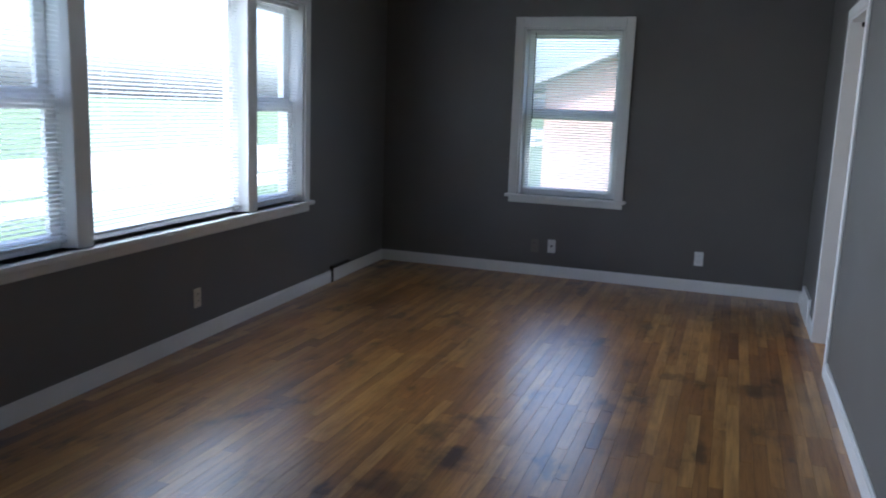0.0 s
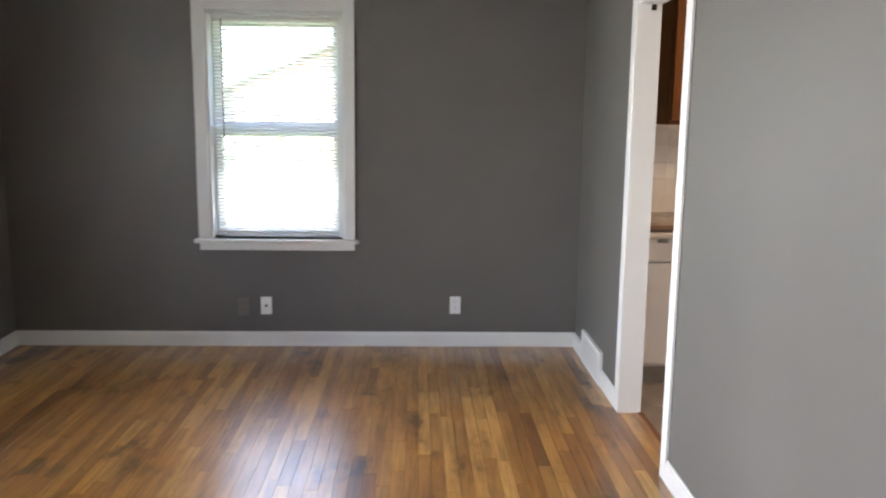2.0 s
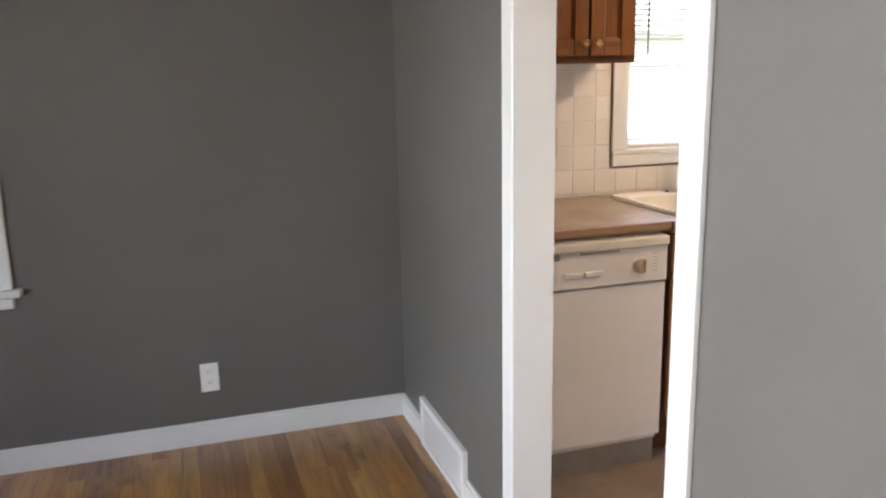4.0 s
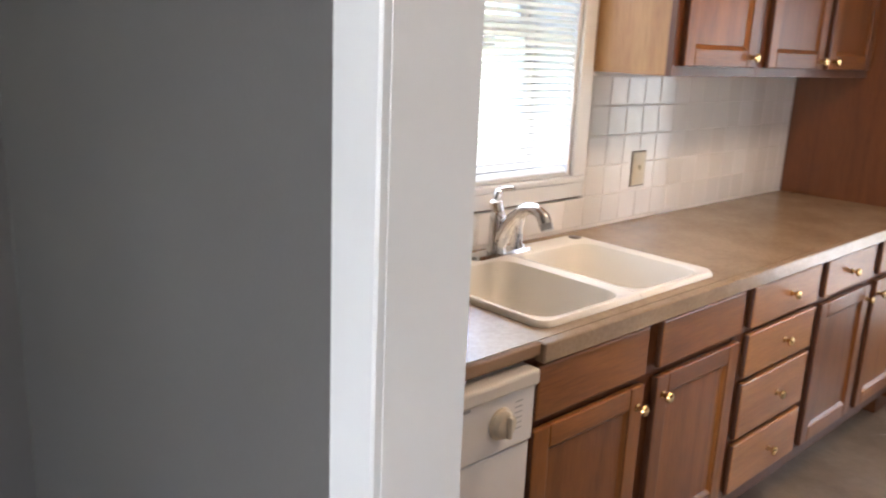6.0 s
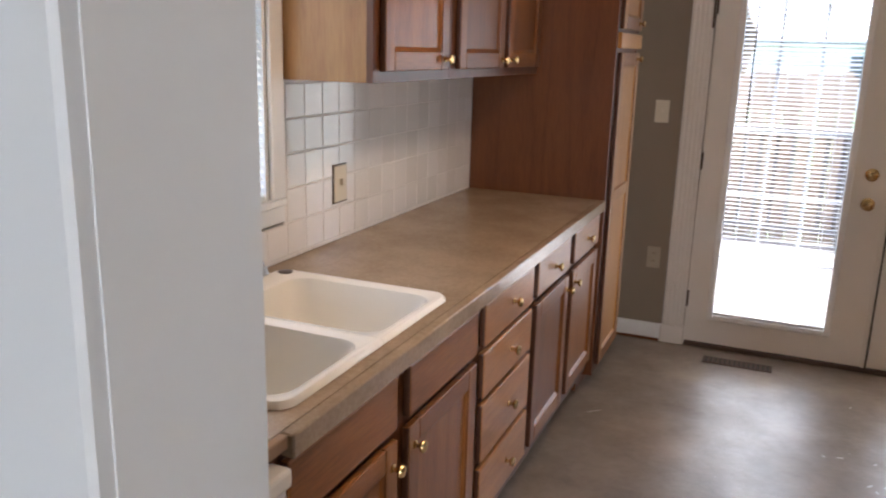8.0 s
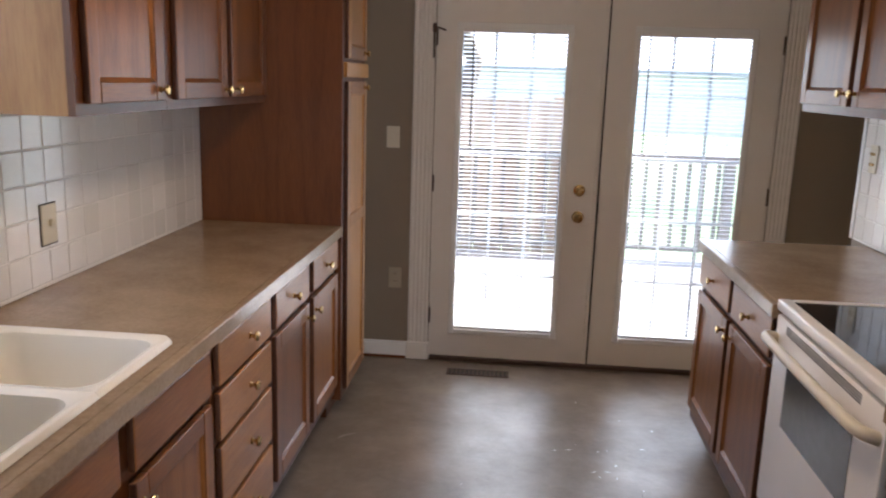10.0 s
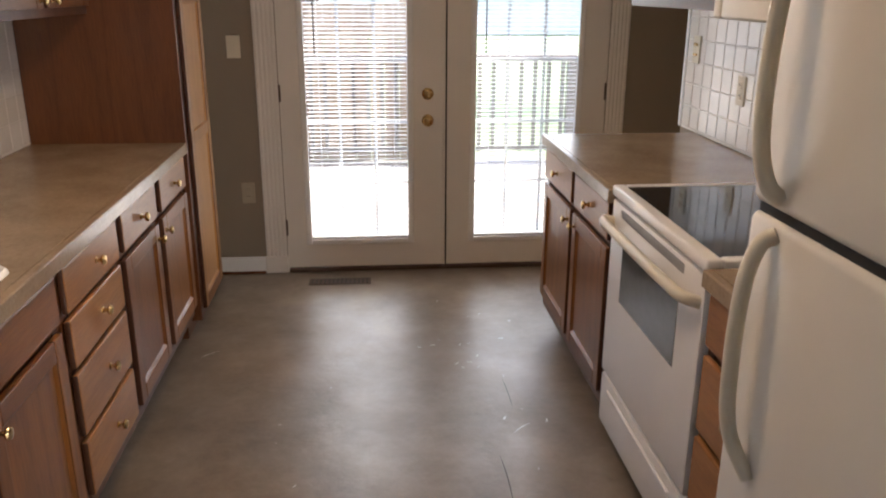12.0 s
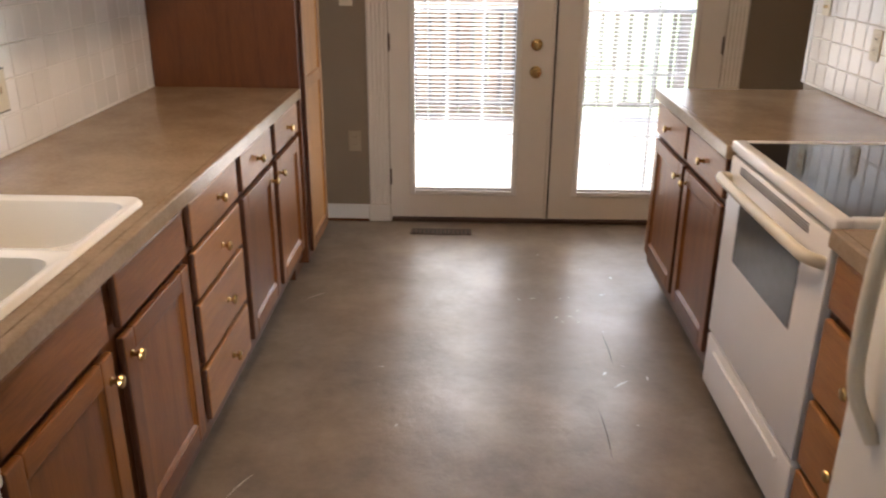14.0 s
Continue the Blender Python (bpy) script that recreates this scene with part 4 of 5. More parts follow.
hb = smooth_path([(2.205, CF + 0.006, 0.812), (2.190, CF + 0.045, 0.822), (2.12, CF + 0.056, 0.826), (1.85, CF + 0.060, 0.828), (1.58, CF + 0.056, 0.826), (1.505, CF + 0.045, 0.822), (1.488, CF + 0.006, 0.812)])
part("handle", tube(hb, 0.017, 12, None, 0.8, (0, 0, 1)), CREAM, ck, "cream bar handle", True)
part("drawer", boxes((C0 + 0.006, C1 - 0.006, CF - 0.028, CF + 0.006, 0.075, 0.262), r=0.008, seg=2), APPLIANCE_BRIGHT, ck, smooth=True)
part("drawer_grip", boxes((1.55, 2.14, CF + 0.004, CF + 0.014, 0.214, 0.232), r=0.004), APPLIANCE_BRIGHT, ck)
for x in (1.50, 2.19):
    part("foot", boxes((x, x + 0.03, -2.45, -2.42, 0.0, 0.062)), DARK_METAL, ck)

# ---- microwave over the cooker ----
mw = thing("microwave", (1.85, -2.62, 1.44), "cream over-range microwave with a dark glass door", "microwave")
part("body", boxes((1.485, 2.255, YKS, -2.66, 1.445, 1.86)), APPLIANCE, mw)
bm = boxes((1.72, 1.775, -2.66, -2.62, 1.45, 1.855), (2.20, 2.258, -2.66, -2.62, 1.45, 1.855), (1.775, 2.20, -2.66, -2.62, 1.45, 1.515), (1.775, 2.20, -2.66, -2.62, 1.80, 1.855), r=0.012, seg=3)
part("door", bm, CREAM, mw, smooth=True)
part("door_glass", boxes((1.77, 2.205, -2.65, -2.632, 1.51, 1.805)), BLACK_GLASS, mw)
part("control_panel", boxes((1.485, 1.715, -2.66, -2.622, 1.45, 1.855), r=0.006, seg=2), CREAM, mw)

# ---- refrigerator ----
fg = thing("refrigerator", (0.625, -2.6, 0.0), "off-white top-freezer refrigerator with curved handles", "refrigerator")
R0, R1, RF = 0.245, 1.005, -2.19
part("body", boxes((R0 + 0.004, R1 - 0.004, -2.98, RF - 0.075, 0.05, 1.70), r=0.006), APPLIANCE, fg)
part("freezer_door", boxes((R0, R1, RF - 0.068, RF, 1.200, 1.705), r=0.016, seg=3), APPLIANCE, fg, smooth=True)
part("fridge_door", boxes((R0, R1, RF - 0.068, RF, 0.09, 1.184), r=0.016, seg=3), APPLIANCE, fg, smooth=True)
part("gasket", boxes((R0 + 0.012, R1 - 0.012, RF - 0.075, RF - 0.012, 0.10, 1.69)), BLACK, fg)
part("kick_grille", boxes((R0 + 0.01, R1 - 0.01, RF - 0.08, RF - 0.05, 0.0, 0.08)), DARK_METAL, fg)
hx = 0.905
up = smooth_path([(hx, RF - 0.002, 1.222), (hx + 0.012, RF + 0.020, 1.245), (hx + 0.018, RF + 0.036, 1.31), (hx + 0.018, RF + 0.040, 1.42), (hx + 0.012, RF + 0.032, 1.56), (hx, RF + 0.004, 1.65)])
part("handle", tube(up, 0.0135, 12, None, 1.1, (0, 1, 0)), CREAM, fg, "cream curved handle", True)
lo = smooth_path([(hx, RF - 0.002, 1.165), (hx + 0.012, RF + 0.020, 1.145), (hx + 0.018, RF + 0.036, 1.07), (hx + 0.018, RF + 0.040, 0.92), (hx + 0.012, RF + 0.032, 0.81), (hx - 0.02, RF + 0.004, 0.73)])
part("handle", tube(lo, 0.0135, 12, None, 1.1, (0, 1, 0)), CREAM, fg, "cream curved handle", True)


# ---- plates, registers ----
def plate(name, at, normal, mat, label, category, holes="outlet", w=0.07, h=0.115):
    """Wall plate with its inserts; normal is one of the axis directions."""
    n, p = Vector(normal), Vector(at)
    u = Vector((abs(n.y), abs(n.x), 0))
    th = thing(name, at, label, category, "wall plates")
    def bx(cu, cz, hw, hh, d0, d1, r=0.0):
        a = p + u * (cu - hw) + n * d0 + Vector((0, 0, cz - hh))
        b = p + u * (cu + hw) + n * d1 + Vector((0, 0, cz + hh))
        lo_, hi_ = [min(i, j) for i, j in zip(a, b)], [max(i, j) for i, j in zip(a, b)]
        return boxes((lo_[0], hi_[0], lo_[1], hi_[1], lo_[2], hi_[2]), r=r)
    if "dark rim" in label:
        part("rim", bx(0, 0, w / 2 + 0.004, h / 2 + 0.004, 0.0, 0.0035, 0.001), DARK_METAL, th)
    part("cover", bx(0, 0, w / 2, h / 2, 0.0, 0.006, 0.002), mat, th)
    if holes == "outlet":
        for cz in (-0.021, 0.021):
            o = part("socket", bx(0, cz, 0.015, 0.014, 0.0055, 0.0085, 0.002), mat, th)
            for cu in (-0.006, 0.006):
                part("slot", bx(cu, cz + 0.003, 0.0012, 0.004, 0.0083, 0.0092), BLACK, o)
    elif holes == "switch":
        part("toggle", bx(0, 0.004, 0.005, 0.010, 0.0055, 0.016, 0.002), mat, th)
    elif holes == "double_switch":
        for cz in (-0.022, 0.022):
            part("toggle", bx(0, cz, 0.018, 0.006, 0.0055, 0.014, 0.002), BRASS, th)
    elif holes == "jack":
        part("jack", bx(0, 0, 0.008, 0.008, 0.0055, 0.0072), BLACK, th)
    return th


plate("outlet_plate", (-0.79, 0, 0.274), (0, -1, 0), WHITE_PLATE, "white double outlet low on the grey wall", "outlet")
plate("phone_jack", (-2.008, 0, 0.266), (0, -1, 0), WHITE_PLATE, "white phone jack plate low on the grey wall", "phone jack", "jack")
plate("outlet_plate", (-2.155, 0, 0.258), (0, -1, 0), paint("overpainted_plate", (0.20, 0.185, 0.155), 0.5, 0.06, 0.1, 4), "dull overpainted outlet beside the phone jack", "outlet")
plate("blank_plate", (-2.843, 0, 0.282), (0, -1, 0), WALL_GREY, "blank wall plate painted over in grey", "wall plate", "blank")
plate("outlet_plate", (XW, -2.93, 0.262), (1, 0, 0), IVORY, "ivory double outlet under the wide window", "outlet").matrix_world = SKEWED @ Matrix.Translation((XW, -2.93, 0.262))
plate("outlet_plate", (0.594, YK, 1.136), (0, -1, 0), IVORY, "ivory outlet on the tiles above the dishwasher", "outlet")
plate("switch_plate", (2.0, YK, 1.096), (0, -1, 0), IVORY, "ivory outlet plate with dark rim on the white tiles", "switch", "switch", 0.078, 0.118)
plate("switch_plate", (XE, -0.855, 1.24), (-1, 0, 0), CREAM, "cream light switch beside the glass door", "switch", "switch")
plate("outlet_plate", (XE, -0.88, 0.463), (-1, 0, 0), paint("tan_plate", (0.40, 0.33, 0.235), 0.42, 0.05, 0.05, 4), "beige outlet on the taupe wall by the door", "outlet")
plate("switch_plate", (3.345, YKS, 1.276), (0, 1, 0), IVORY, "ivory plate with two dark switches on the tiles", "switch", "double_switch", 0.075, 0.12)
plate("outlet_plate", (2.86, YKS, 1.15), (0, 1, 0), IVORY, "ivory outlet on the tiles behind the worktop", "outlet")
plate("outlet_plate", (0, -3.88, 0.345), (-1, 0, 0), IVORY, "ivory double outlet on the long grey wall", "outlet")
st = thing("strike_hook", (0.067, DO1 - 0.004, 2.0), "small dark metal hook high on the white door lining", "hook")
part("base", boxes((0.055, 0.079, DO1 - 0.007, DO1 - 0.0045, 1.985, 2.012), r=0.001), DARK_METAL, st)
part("pin", tube(smooth_path([(0.067, DO1 - 0.006, 2.0), (0.067, DO1 - 0.022, 1.998), (0.067, DO1 - 0.030, 2.010)], 4), 0.003, 6), DARK_METAL, st)
hl = thing("hook_latch", (XE - 0.022, -1.07, 1.80), "small brown metal hook latch on the door casing", "latch")
part("arm", tube([(XE - 0.030, -1.066, 1.66), (XE - 0.030, -1.066, 1.83)], 0.0055, 8), BRONZE, hl)
part("eye", tube(smooth_path([(XE - 0.030, -1.066, 1.815), (XE - 0.034, -1.09, 1.812), (XE - 0.030, -1.125, 1.80)], 4), 0.005, 8), BRONZE, hl)
part("bracket", boxes((XE - 0.032, XE - 0.0205, -1.078, -1.056, 1.79, 1.835), r=0.002), BRONZE, hl)

rw = thing("wall_register", (XW, -0.92, 0.0), "white heating register with a dark top slot in the baseboard", "heating register")
part("housing", boxes((XW, XW + 0.024, -1.075, -0.765, 0.0, 0.108), r=0.003), WHITE_TRIM, rw)
part("slot", boxes((XW, XW + 0.030, -1.075, -0.765, 0.1085, 0.130), r=0.002), DARK_METAL, rw, "dark open slot")
part("end_gap", boxes((XW, XW + 0.026, -1.093, -1.0755, 0.0, 0.130)), DARK_METAL, rw)
rw.matrix_world = SKEWED @ Matrix.Translation((XW, -0.95, 0.0))
re = thing("wall_register", (0.0, -0.545, 0.0), "white louvred heating register set in the baseboard", "heating register")
part("frame", boxes((-0.02, 0.0, -0.795, -0.295, 0.0, 0.022), (-0.02, 0.0, -0.795, -0.295, 0.168, 0.195), (-0.02, 0.0, -0.795, -0.765, 0.022, 0.168), (-0.02, 0.0, -0.325, -0.295, 0.022, 0.168), r=0.002), WHITE_TRIM, re)
part("backing", boxes((-0.005, -0.001, -0.765, -0.325, 0.022, 0.168)), STEEL, re)
for k in range(12):
    part("louvre", boxes((-0.016, -0.006, -0.765, -0.325, 0.026 + k * 0.012, 0.034 + k * 0.012)), WHITE_TRIM, re)
rf = thing("floor_register", (3.90, -1.37, 0.0), "brown metal floor register before the glass door", "floor register")
part("frame", boxes((3.855, 3.945, -1.535, -1.20, 0.0005, 0.006), r=0.002), BRONZE, rf)
for k in range(14):
    y = -1.52 + k * 0.0228
    part("louvre", boxes((3.868, 3.932, y, y + 0.010, 0.0062, 0.008)), DARK_METAL, rf)

# ---- assumed kitchen ceiling lamp, itself unseen, added for warm fill light ----
lamp = thing("assumed_ceiling_light", (1.65, -1.45, HC), "assumed round ceiling light, unseen, for warm kitchen fill", "ceiling light")
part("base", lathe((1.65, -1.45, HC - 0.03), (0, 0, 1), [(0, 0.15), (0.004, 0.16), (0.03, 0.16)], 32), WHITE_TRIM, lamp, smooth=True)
LAMP_GLASS, _nt, _b = nodes_of("assumed_lamp_glass")
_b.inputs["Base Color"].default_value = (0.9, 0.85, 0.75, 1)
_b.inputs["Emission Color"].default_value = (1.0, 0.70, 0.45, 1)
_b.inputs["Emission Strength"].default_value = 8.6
part("shade", lathe((1.65, -1.45, HC - 0.12), (0, 0, 1), [(0, 0.02), (0.006, 0.07), (0.03, 0.12), (0.06, 0.145), (0.089, 0.15)], 32), LAMP_GLASS, lamp, "lit frosted shade of the assumed lamp", True)


# ---- outside ----
GRASS = paint("lawn", (0.075, 0.11, 0.045), 0.9, 0.35, 0.8, 2)
DECK_WOOD = oak("deck_boards", "y", (0.22, 0.20, 0.175), (0.15, 0.135, 0.115), 0.8)
SIDING = paint("siding", (0.62, 0.60, 0.56), 0.6, 0.05, 0.2)
BRICK = paint("brick_wall", (0.46, 0.30, 0.25), 0.85, 0.25, 0.6, 4)
ROOF = paint("roof_shingle", (0.27, 0.27, 0.28), 0.9, 0.25, 0.6, 4)
BARK = paint("bark", (0.12, 0.09, 0.065), 0.9, 0.3, 0.8, 5)
LEAF = foliage("leaves", (0.08, 0.105, 0.06), (0.15, 0.18, 0.11))
setting("ground", boxes((-400, 400, -400, 400, -0.75, -0.55)), GRASS, "mown lawn")
setting("outer_footing", boxes((XW - 0.2, XE + 0.16, YS - 0.2, 0.2, -0.56, -0.121)), SIDING, "house footing")


def neighbour(x0, x1, y0, y1, wall, label, z=2.3, rise=1.9):
    """House with its ridge along y: walls with gables, two roof slabs, windows in the near faces."""
    h = thing("house", ((x0 + x1) / 2, (y0 + y1) / 2, -0.55), label, "house", "neighbouring houses")
    xm, o, t = (x0 + x1) / 2, 0.45, 0.16
    bm = bmesh.new()
    a, b = (ring(bm, [(x0, y, -0.56), (x1, y, -0.56), (x1, y, z), (xm, y, z + rise), (x0, y, z)]) for y in (y0, y1))
    bridge(bm, a, b)
    bm.faces.new(a), bm.faces.new(b)
    part("wall", bm, wall, h)
    k = rise / (xm - x0)
    for s, xe in ((-1, x0 - o), (1, x1 + o)):
        bm = bmesh.new()
        ze = z - k * o + 0.02
        a, b = (ring(bm, [(xe, y, ze), (xm, y, z + rise + 0.02), (xm, y, z + rise + 0.02 + t), (xe, y, ze + t)]) for y in (y0 - o, y1 + o))
        bridge(bm, a, b)
        bm.faces.new(a), bm.faces.new(b)
        part("roof", bm, ROOF, h)
    for f in (0.25, 0.7):
        for name, row in (("south", (x0 + (x1 - x0) * f, x0 + (x1 - x0) * f + 1.0, y0 - 0.03, y0, 0.2, 1.4)), ("east", (x1, x1 + 0.03, y0 + (y1 - y0) * f, y0 + (y1 - y0) * f + 1.2, 0.4, 1.7)), ("west", (x0 - 0.03, x0, y0 + (y1 - y0) * f, y0 + (y1 - y0) * f + 1.2, 0.4, 1.7))):
            part("window", boxes(row), OVEN_GLASS, h)
    return h


neighbour(-4.3, 5.5, 9.5, 18.0, BRICK, "pale brick house with a grey shingle roof next door", 1.95, 1.95)
neighbour(-36, -27, -16, -1, SIDING, "pale sided house across the street")
neighbour(38, 47, -30, 6, SIDING, "pale sided house behind the yard")
# assumed paving west of the house, kept pale to bounce light into the window
CONCRETE = paint("concrete", (0.52, 0.50, 0.46), 0.85, 0.12, 0.5, 2)
setting("road", boxes((-20, -13, -120, 120, -0.56, -0.53)), paint("street_concrete", (0.40, 0.39, 0.37), 0.9, 0.2, 0.6, 2), "assumed concrete street, pale to bounce daylight")
setting("pavement", boxes((-12.4, -10.9, -120, 120, -0.56, -0.52)), CONCRETE, "assumed concrete pavement, pale to bounce daylight")
setting("driveway", boxes((-10.9, -3.85, -5.6, -1.2, -0.56, -0.525)), CONCRETE, "assumed concrete driveway, pale to bounce daylight")


def tree(x, y, h, r, seed, label):
    rng = random.Random(seed)
    t = thing("tree", (x, y, -0.55), label, "tree", "trees outside")
    bm = bmesh.new()
    trunk = [(x + rng.uniform(-.15, .15) * k, y + rng.uniform(-.15, .15) * k, -0.6 + h * 0.75 * k / 4) for k in range(5)]
    tube(trunk, [0.19 - 0.035 * k for k in range(5)], 8, bm)
    tips = []
    for k in range(14):
        a, f = rng.uniform(0, math.tau), rng.uniform(0.35, 1.0)
        base = Vector(trunk[2]).lerp(Vector(trunk[4]), f)
        tip = base + Vector((math.cos(a) * r * rng.uniform(.5, 1), math.sin(a) * r * rng.uniform(.5, 1), rng.uniform(0.3, 0.3 * h)))
        tube([base, base.lerp(tip, 0.5) + Vector((0, 0, 0.15)), tip], [0.06, 0.035, 0.012], 5, bm)
        tips += [base.lerp(tip, q) for q in (0.5, 0.75, 1.0)]
    part("trunk", bm, BARK, t)
    verts, faces = [], []
    for tip in tips:
        for _ in range(60):
            c = tip + Vector((rng.gauss(0, .45), rng.gauss(0, .45), rng.gauss(0, .35)))
            u = Vector((rng.gauss(0, 1), rng.gauss(0, 1), rng.gauss(0, 1))).normalized()
            w = u.orthogonal().normalized()
            s = rng.uniform(0.05, 0.10)
            i = len(verts)
            verts += [c - u * s, c + w * s * .5, c + u * s, c - w * s * .5]
            faces.append((i, i + 1, i + 2, i + 3))
    me = bpy.data.meshes.new("crown")
    me.from_pydata([v - Vector((x, y, -0.55)) for v in verts], [], faces)
    me.materials.append(LEAF)
    cr = new("crown", me)
    cr.parent = t
    tagged(cr, kind="stuff")


tree(11.5, -0.6, 6.5, 2.2, 3, "leafy tree in the back yard")
tree(14.5, -6.3, 7.5, 2.8, 5, "leafy tree beyond the deck rail")
tree(-24.0, 4.5, 6.0, 2.0, 8, "leafy street tree across the street")
tree(3.5, 7.0, 5.0, 1.6, 11, "small leafy tree outside the kitchen window")

# back deck with its rail
deck = thing("deck", (5.8, -2.0, -0.55), "weathered grey wooden back deck with a railing", "deck")
for k in range(22):
    part("deck_board", boxes((4.27 + k * 0.145, 4.405 + k * 0.145, -5.0, 1.0, -0.10, -0.065)), DECK_WOOD, deck)
part("deck_beam", boxes((4.26, 7.46, -5.0, -4.9, -0.56, -0.101), (4.26, 7.46, 0.9, 1.0, -0.56, -0.101), (4.26, 7.46, -2.05, -1.95, -0.56, -0.101)), DECK_WOOD, deck)
for k in range(5):
    y = -4.95 + k * 1.475
    part("rail_post", boxes((7.33, 7.42, y - 0.045, y + 0.045, -0.064, 0.90)), DECK_WOOD, deck)
fence = thing("privacy_fence", (7.6, -0.4, -0.55), "tan wooden board fence behind the deck rail", "fence")
FENCE_WOOD = oak("fence_boards", "z", (0.42, 0.32, 0.23), (0.30, 0.22, 0.15), 0.85)
for k in range(22):
    part("fence_board", boxes((7.60, 7.62, -1.98 + k * 0.142, -1.845 + k * 0.142, -0.5, 1.38 + 0.01 * (k % 3))), FENCE_WOOD, fence)
for z in (0.1, 1.1):
    part("fence_rail", boxes((7.621, 7.66, -1.98, 1.14, z, z + 0.09)), FENCE_WOOD, fence)
for y in (-1.9, -0.4, 1.05):
    part("fence_post", boxes((7.6605, 7.75, y - 0.045, y + 0.045, -0.6, 1.42)), FENCE_WOOD, fence)
part("top_rail", boxes((7.31, 7.44, -5.0, 1.0, 0.9005, 0.94)), DECK_WOOD, deck)
part("bottom_rail", boxes((7.355, 7.395, -5.0, 1.0, 0.04, 0.08)), DECK_WOOD, deck)
for k in range(44):
    y = -4.85 + k * 0.1325
    part("baluster", boxes((7.397, 7.430, y - 0.017, y + 0.017, 0.02, 0.899)), DECK_WOOD, deck)


# ---- tiles of the kitchen walls ----
def tile_wall(setting_ob, x0, x1, z0, z1, y, s, ox, oz, skip):
    """Square glazed tiles of 0.1 m with recessed joints; skip: openings left free (x0, x1, z0, z1)."""
    P, g = 0.1, 0.003
    count = {}
    i0, i1 = math.floor((x0 - ox) / P), math.ceil((x1 - ox) / P)
    j0, j1 = math.floor((z0 - oz) / P), math.ceil((z1 - oz) / P)
    for i in range(i0, i1):
        for j in range(j0, j1):
            a, b = max(x0, ox + i * P), min(x1, ox + (i + 1) * P)
            c, d = max(z0, oz + j * P), min(z1, oz + (j + 1) * P)
            for q in skip:
                if q[0] < b and q[1] > a and q[2] < d and q[3] > c:
                    if q[0] <= a and q[1] >= b:
                        if q[2] > c: d = q[2]
                        else: c = min(d, q[3])
                    elif q[2] <= c and q[3] >= d:
                        if q[0] > a: b = q[0]
                        else: a = min(b, q[1])
                    elif q[0] > a: b = q[0]
                    else: a = q[1]
            if b - a < 0.012 or d - c < 0.012:
                continue
            w, h = round(b - a - g, 3), round(d - c - g, 3)
            if (w, h) not in count:
                bm = bmesh.new()
                t = 0.008
                lo_ = ring(bm, [(-w / 2, 0, -h / 2), (w / 2, 0, -h / 2), (w / 2, 0, h / 2), (-w / 2, 0, h / 2)])
                e = 0.0025
                m1 = ring(bm, [(-w / 2, s * (t - .002), -h / 2), (w / 2, s * (t - .002), -h / 2), (w / 2, s * (t - .002), h / 2), (-w / 2, s * (t - .002), h / 2)])
                hi_ = ring(bm, [(-w / 2 + e, s * t, -h / 2 + e), (w / 2 - e, s * t, -h / 2 + e), (w / 2 - e, s * t, h / 2 - e), (-w / 2 + e, s * t, h / 2 - e)])
                bridge(bm, lo_, m1), bridge(bm, m1, hi_)
                bm.faces.new(hi_)
                bmesh.ops.recalc_face_normals(bm, faces=bm.faces)
                me = bpy.data.meshes.new("tile")
                bm.to_mesh(me)
                bm.free()
                me.materials.append(TILE)
                count[(w, h)] = me
            piece("tile", count[(w, h)], ((a + b) / 2, y - s * 0.008, (c + d) / 2), setting_ob)


grout_n = setting("backsplash_north", boxes((T, 3.174, YK + 0.0018, YK + 0.0115, 0.9105, 1.02), (T, 0.872, YK + 0.0018, YK + 0.0115, 1.02, 1.45), (1.682, 3.174, YK + 0.0018, YK + 0.0115, 1.02, 1.45)), GROUT, "white square glazed wall tiles with grey joints")
tile_wall(grout_n, T, 3.174, 0.912, 1.432, YK, -1, 1.70, 1.02, [(0.874, 1.68, 1.029, 2.0)])
grout_s = setting("backsplash_south", boxes((1.03, 3.46, YKS - 0.0115, YKS - 0.003, 0.9105, 1.60)), GROUT, "white square glazed wall tiles with grey joints")
tile_wall(grout_s, 1.40, 3.46, 0.912, 1.52, YKS, 1, 3.46, 1.02, [])
setting("tile_edge", boxes((3.462, 3.49, YKS - 0.0115, YKS + 0.003, 0.912, 1.468), r=0.002), WHITE_TRIM, "white edge strip of the tiles")

# ---- boards of the strip floor ----
BW = 0.0572
LENGTHS = (0.32, 0.47, 0.63, 0.82, 1.05, 1.32)


def board_mesh(length):
    bm = bmesh.new()
    add_box(bm, -BW / 2 + 0.0004, BW / 2 - 0.0004, -length / 2 + 0.0005, length / 2 - 0.0005, -0.011, 0.0)
    top = [e for e in bm.edges if all(v.co.z > -0.001 for v in e.verts)]
    bmesh.ops.bevel(bm, geom=top, offset=0.0004, segments=1, affect='EDGES')
    me = bpy.data.meshes.new("floor_board")
    bm.to_mesh(me)
    bm.free()
    me.materials.append(FLOOR_OAK)
    return me


board_kinds = {q: board_mesh(q) for q in LENGTHS}
rng = random.Random(7)
far_v, far_f, near_count = [], [], 0
n_rows = int(-XW / BW) + 1
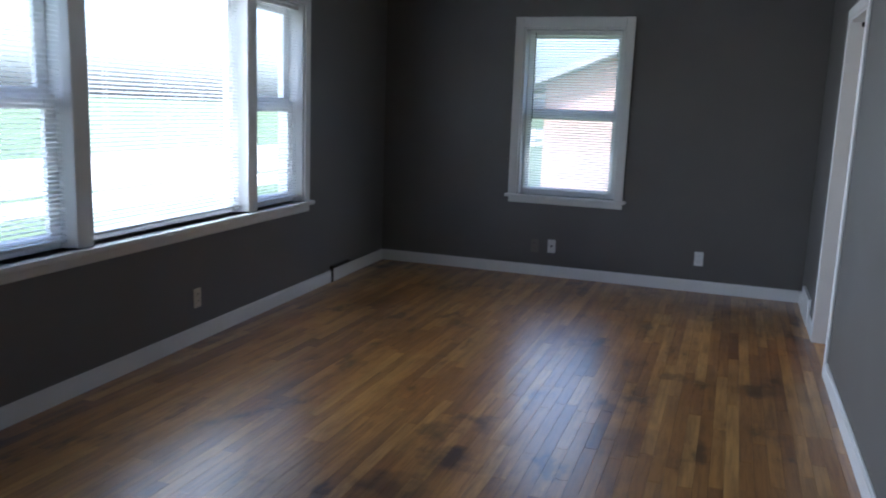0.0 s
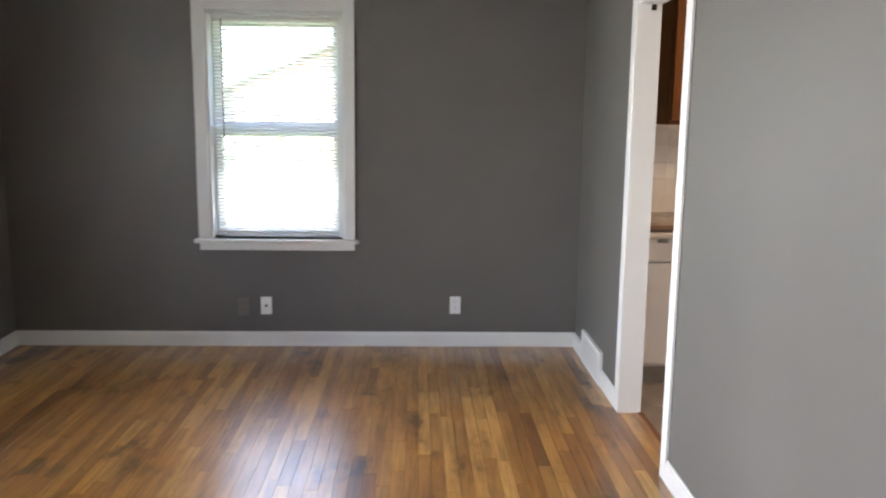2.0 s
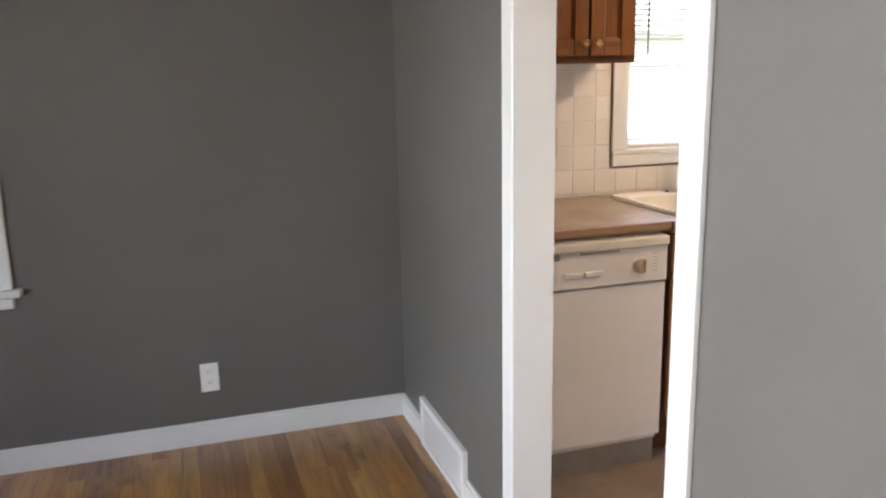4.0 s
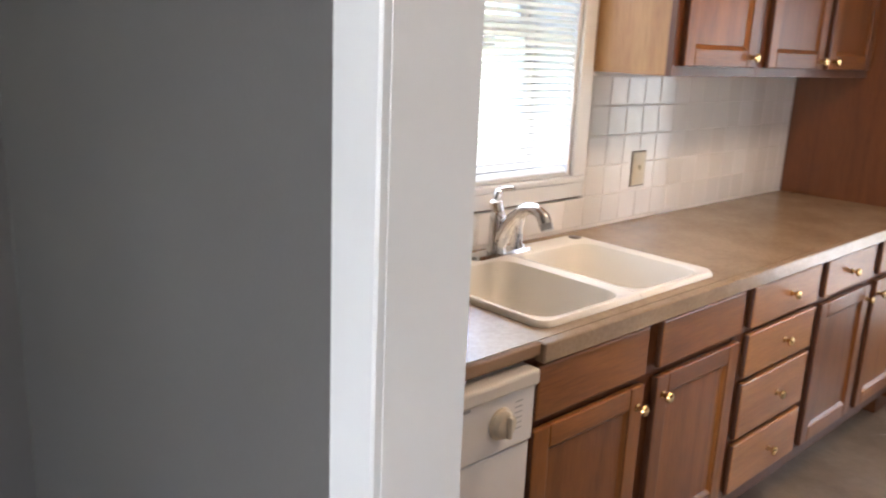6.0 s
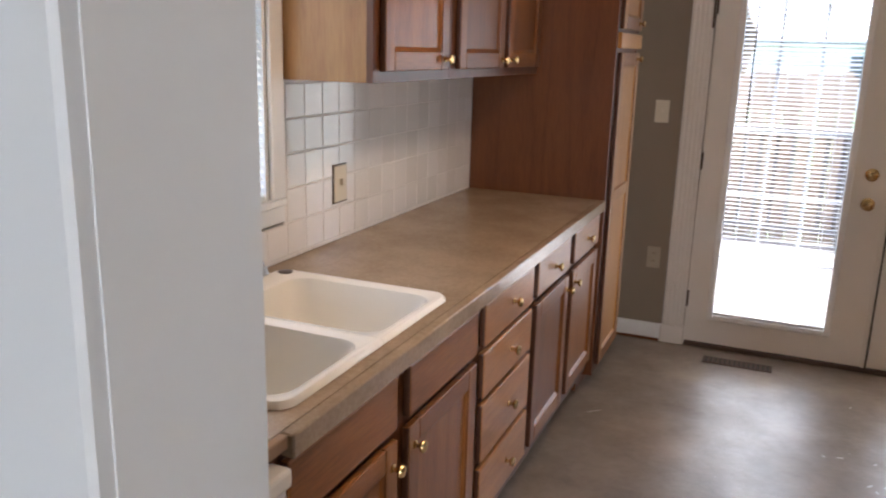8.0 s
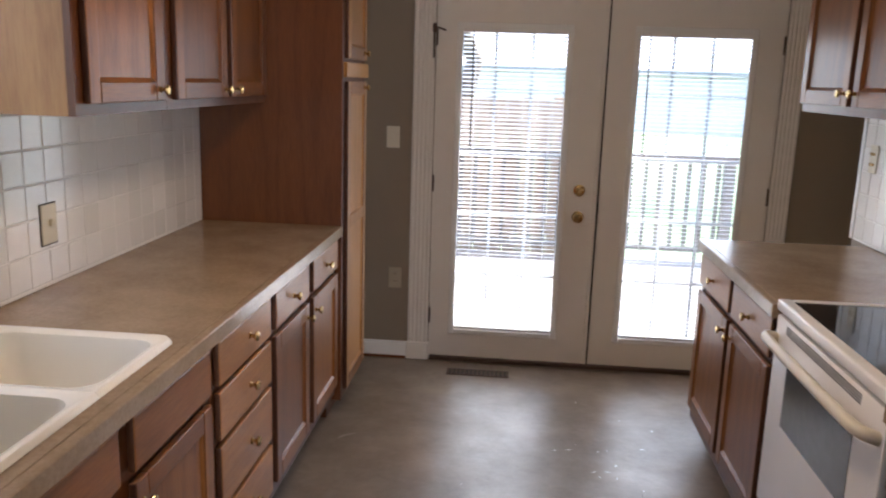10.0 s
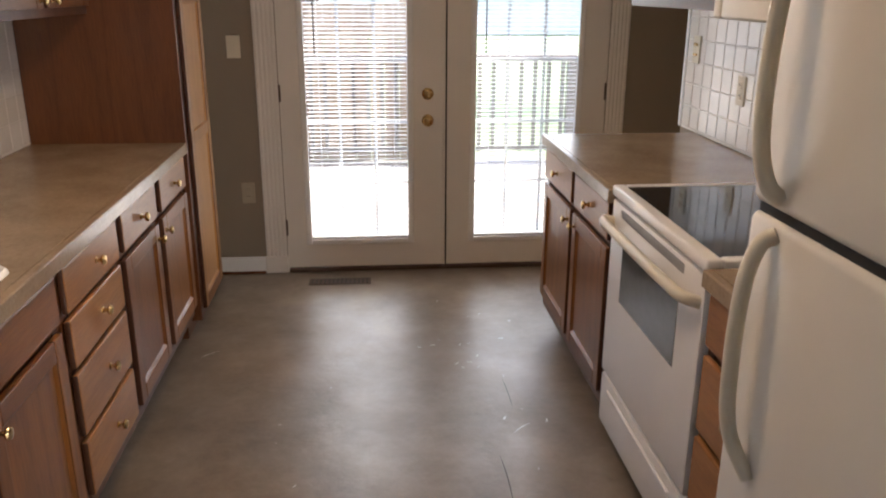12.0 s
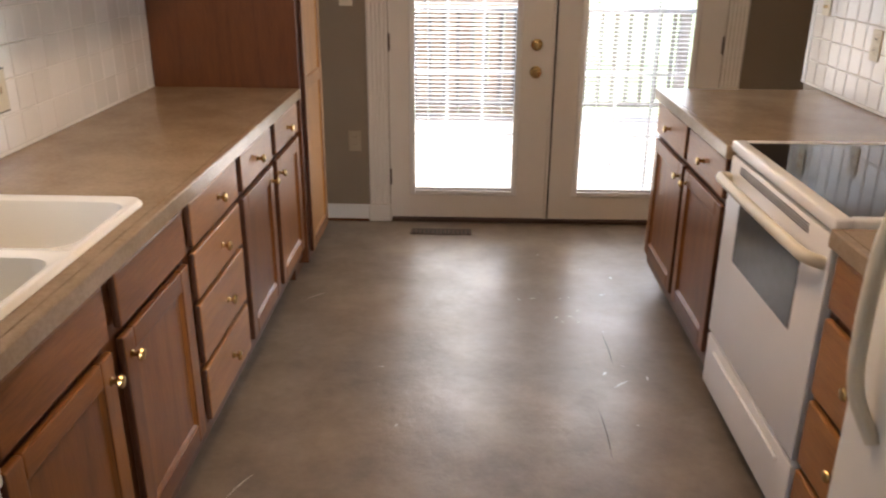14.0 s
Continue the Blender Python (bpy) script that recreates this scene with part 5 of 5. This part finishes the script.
for i in range(n_rows):
    x = -(i + 0.5) * BW
    y = rng.uniform(0, 0.5)
    while y > YS:
        q = rng.choice(LENGTHS)
        c = y - q / 2
        if y <= 0.19 and y - q > -5.4 and y - q < -0.2 and x > -2.75 and near_count < 300:
            piece("floor_board", board_kinds[q], (x, c, 0.0), floor_living)
            near_count += 1
        else:
            k = len(far_v)
            me = board_kinds[q]
            far_v += [(v.co.x + x, min(0.19, max(YS - 0.19, v.co.y + c)), v.co.z) for v in me.vertices]
            far_f += [tuple(k + j for j in p.vertices) for p in me.polygons]
        y -= q
me = bpy.data.meshes.new("floor_boards")
me.from_pydata(far_v, [], far_f)
me.materials.append(FLOOR_OAK)
rest = new("floor_boards", me)
rest.parent = floor_living
tagged(rest, "varnished oak floor boards", kind="stuff")
for k in range(2):
    part("floor_board", boxes((k * BW + 0.0004, min((k + 1) * BW, 0.0935) - 0.0004, DO0 + 0.005, DO1 - 0.005, -0.011, 0.0)), FLOOR_OAK, floor_living)

# ---- scuffs on the vinyl ----
CRACK = plain("dark_scratch", (0.05, 0.04, 0.033), 0.6)
SCUFF = plain("pale_scuff", (0.70, 0.66, 0.60), 0.3)
for x0, y0, x1, y1 in ((2.99, -0.79, 3.06, -0.87), (2.72, -2.066, 2.44, -2.07), (2.14, -1.97, 1.83, -1.969), (2.27, -2.045, 2.335, -2.12), (1.61, -0.82, 1.73, -0.875), (0.193, -1.079, 0.313, -1.166)):
    dv = Vector((x1 - x0, y1 - y0, 0))
    w = Vector((-dv.y, dv.x, 0)).normalized() * 0.0022
    bm = bmesh.new()
    p = Vector((x0, y0, 0.0008))
    bend = w * 2.5
    a = [bm.verts.new(p + dv * k / 6 + bend * math.sin(k / 6 * math.pi) + w * math.sin(k / 6 * math.pi) * s) for s in (-1, 1) for k in range(7)]
    for k in range(6):
        bm.faces.new((a[k], a[k + 1], a[k + 8], a[k + 7]))
    tagged(part("scuff", bm, CRACK if abs(dv.x) > 0.2 else SCUFF, bpy.data.objects["floor_kitchen"]), "thin pale scratch")

rng = random.Random(31)
for k in range(26):
    x, y = (rng.gauss(2.75, 0.35), rng.gauss(-2.0, 0.12)) if k < 17 else (rng.uniform(1.2, 3.6), rng.uniform(-2.1, -0.95))
    a, q = rng.uniform(0, math.tau), rng.uniform(0.004, 0.016)
    d, w = Vector((math.cos(a), math.sin(a), 0)), Vector((-math.sin(a), math.cos(a), 0))
    bm = bmesh.new()
    bm.faces.new(ring(bm, [Vector((x, max(y, -2.2), 0.0008)) + d * q * i + w * q * j for i, j in ((-1, 0.05), (-0.3, -0.3), (1, -0.08), (0.4, 0.28))]))
    tagged(part("scuff", bm, SCUFF, bpy.data.objects["floor_kitchen"]), "pale worn fleck")
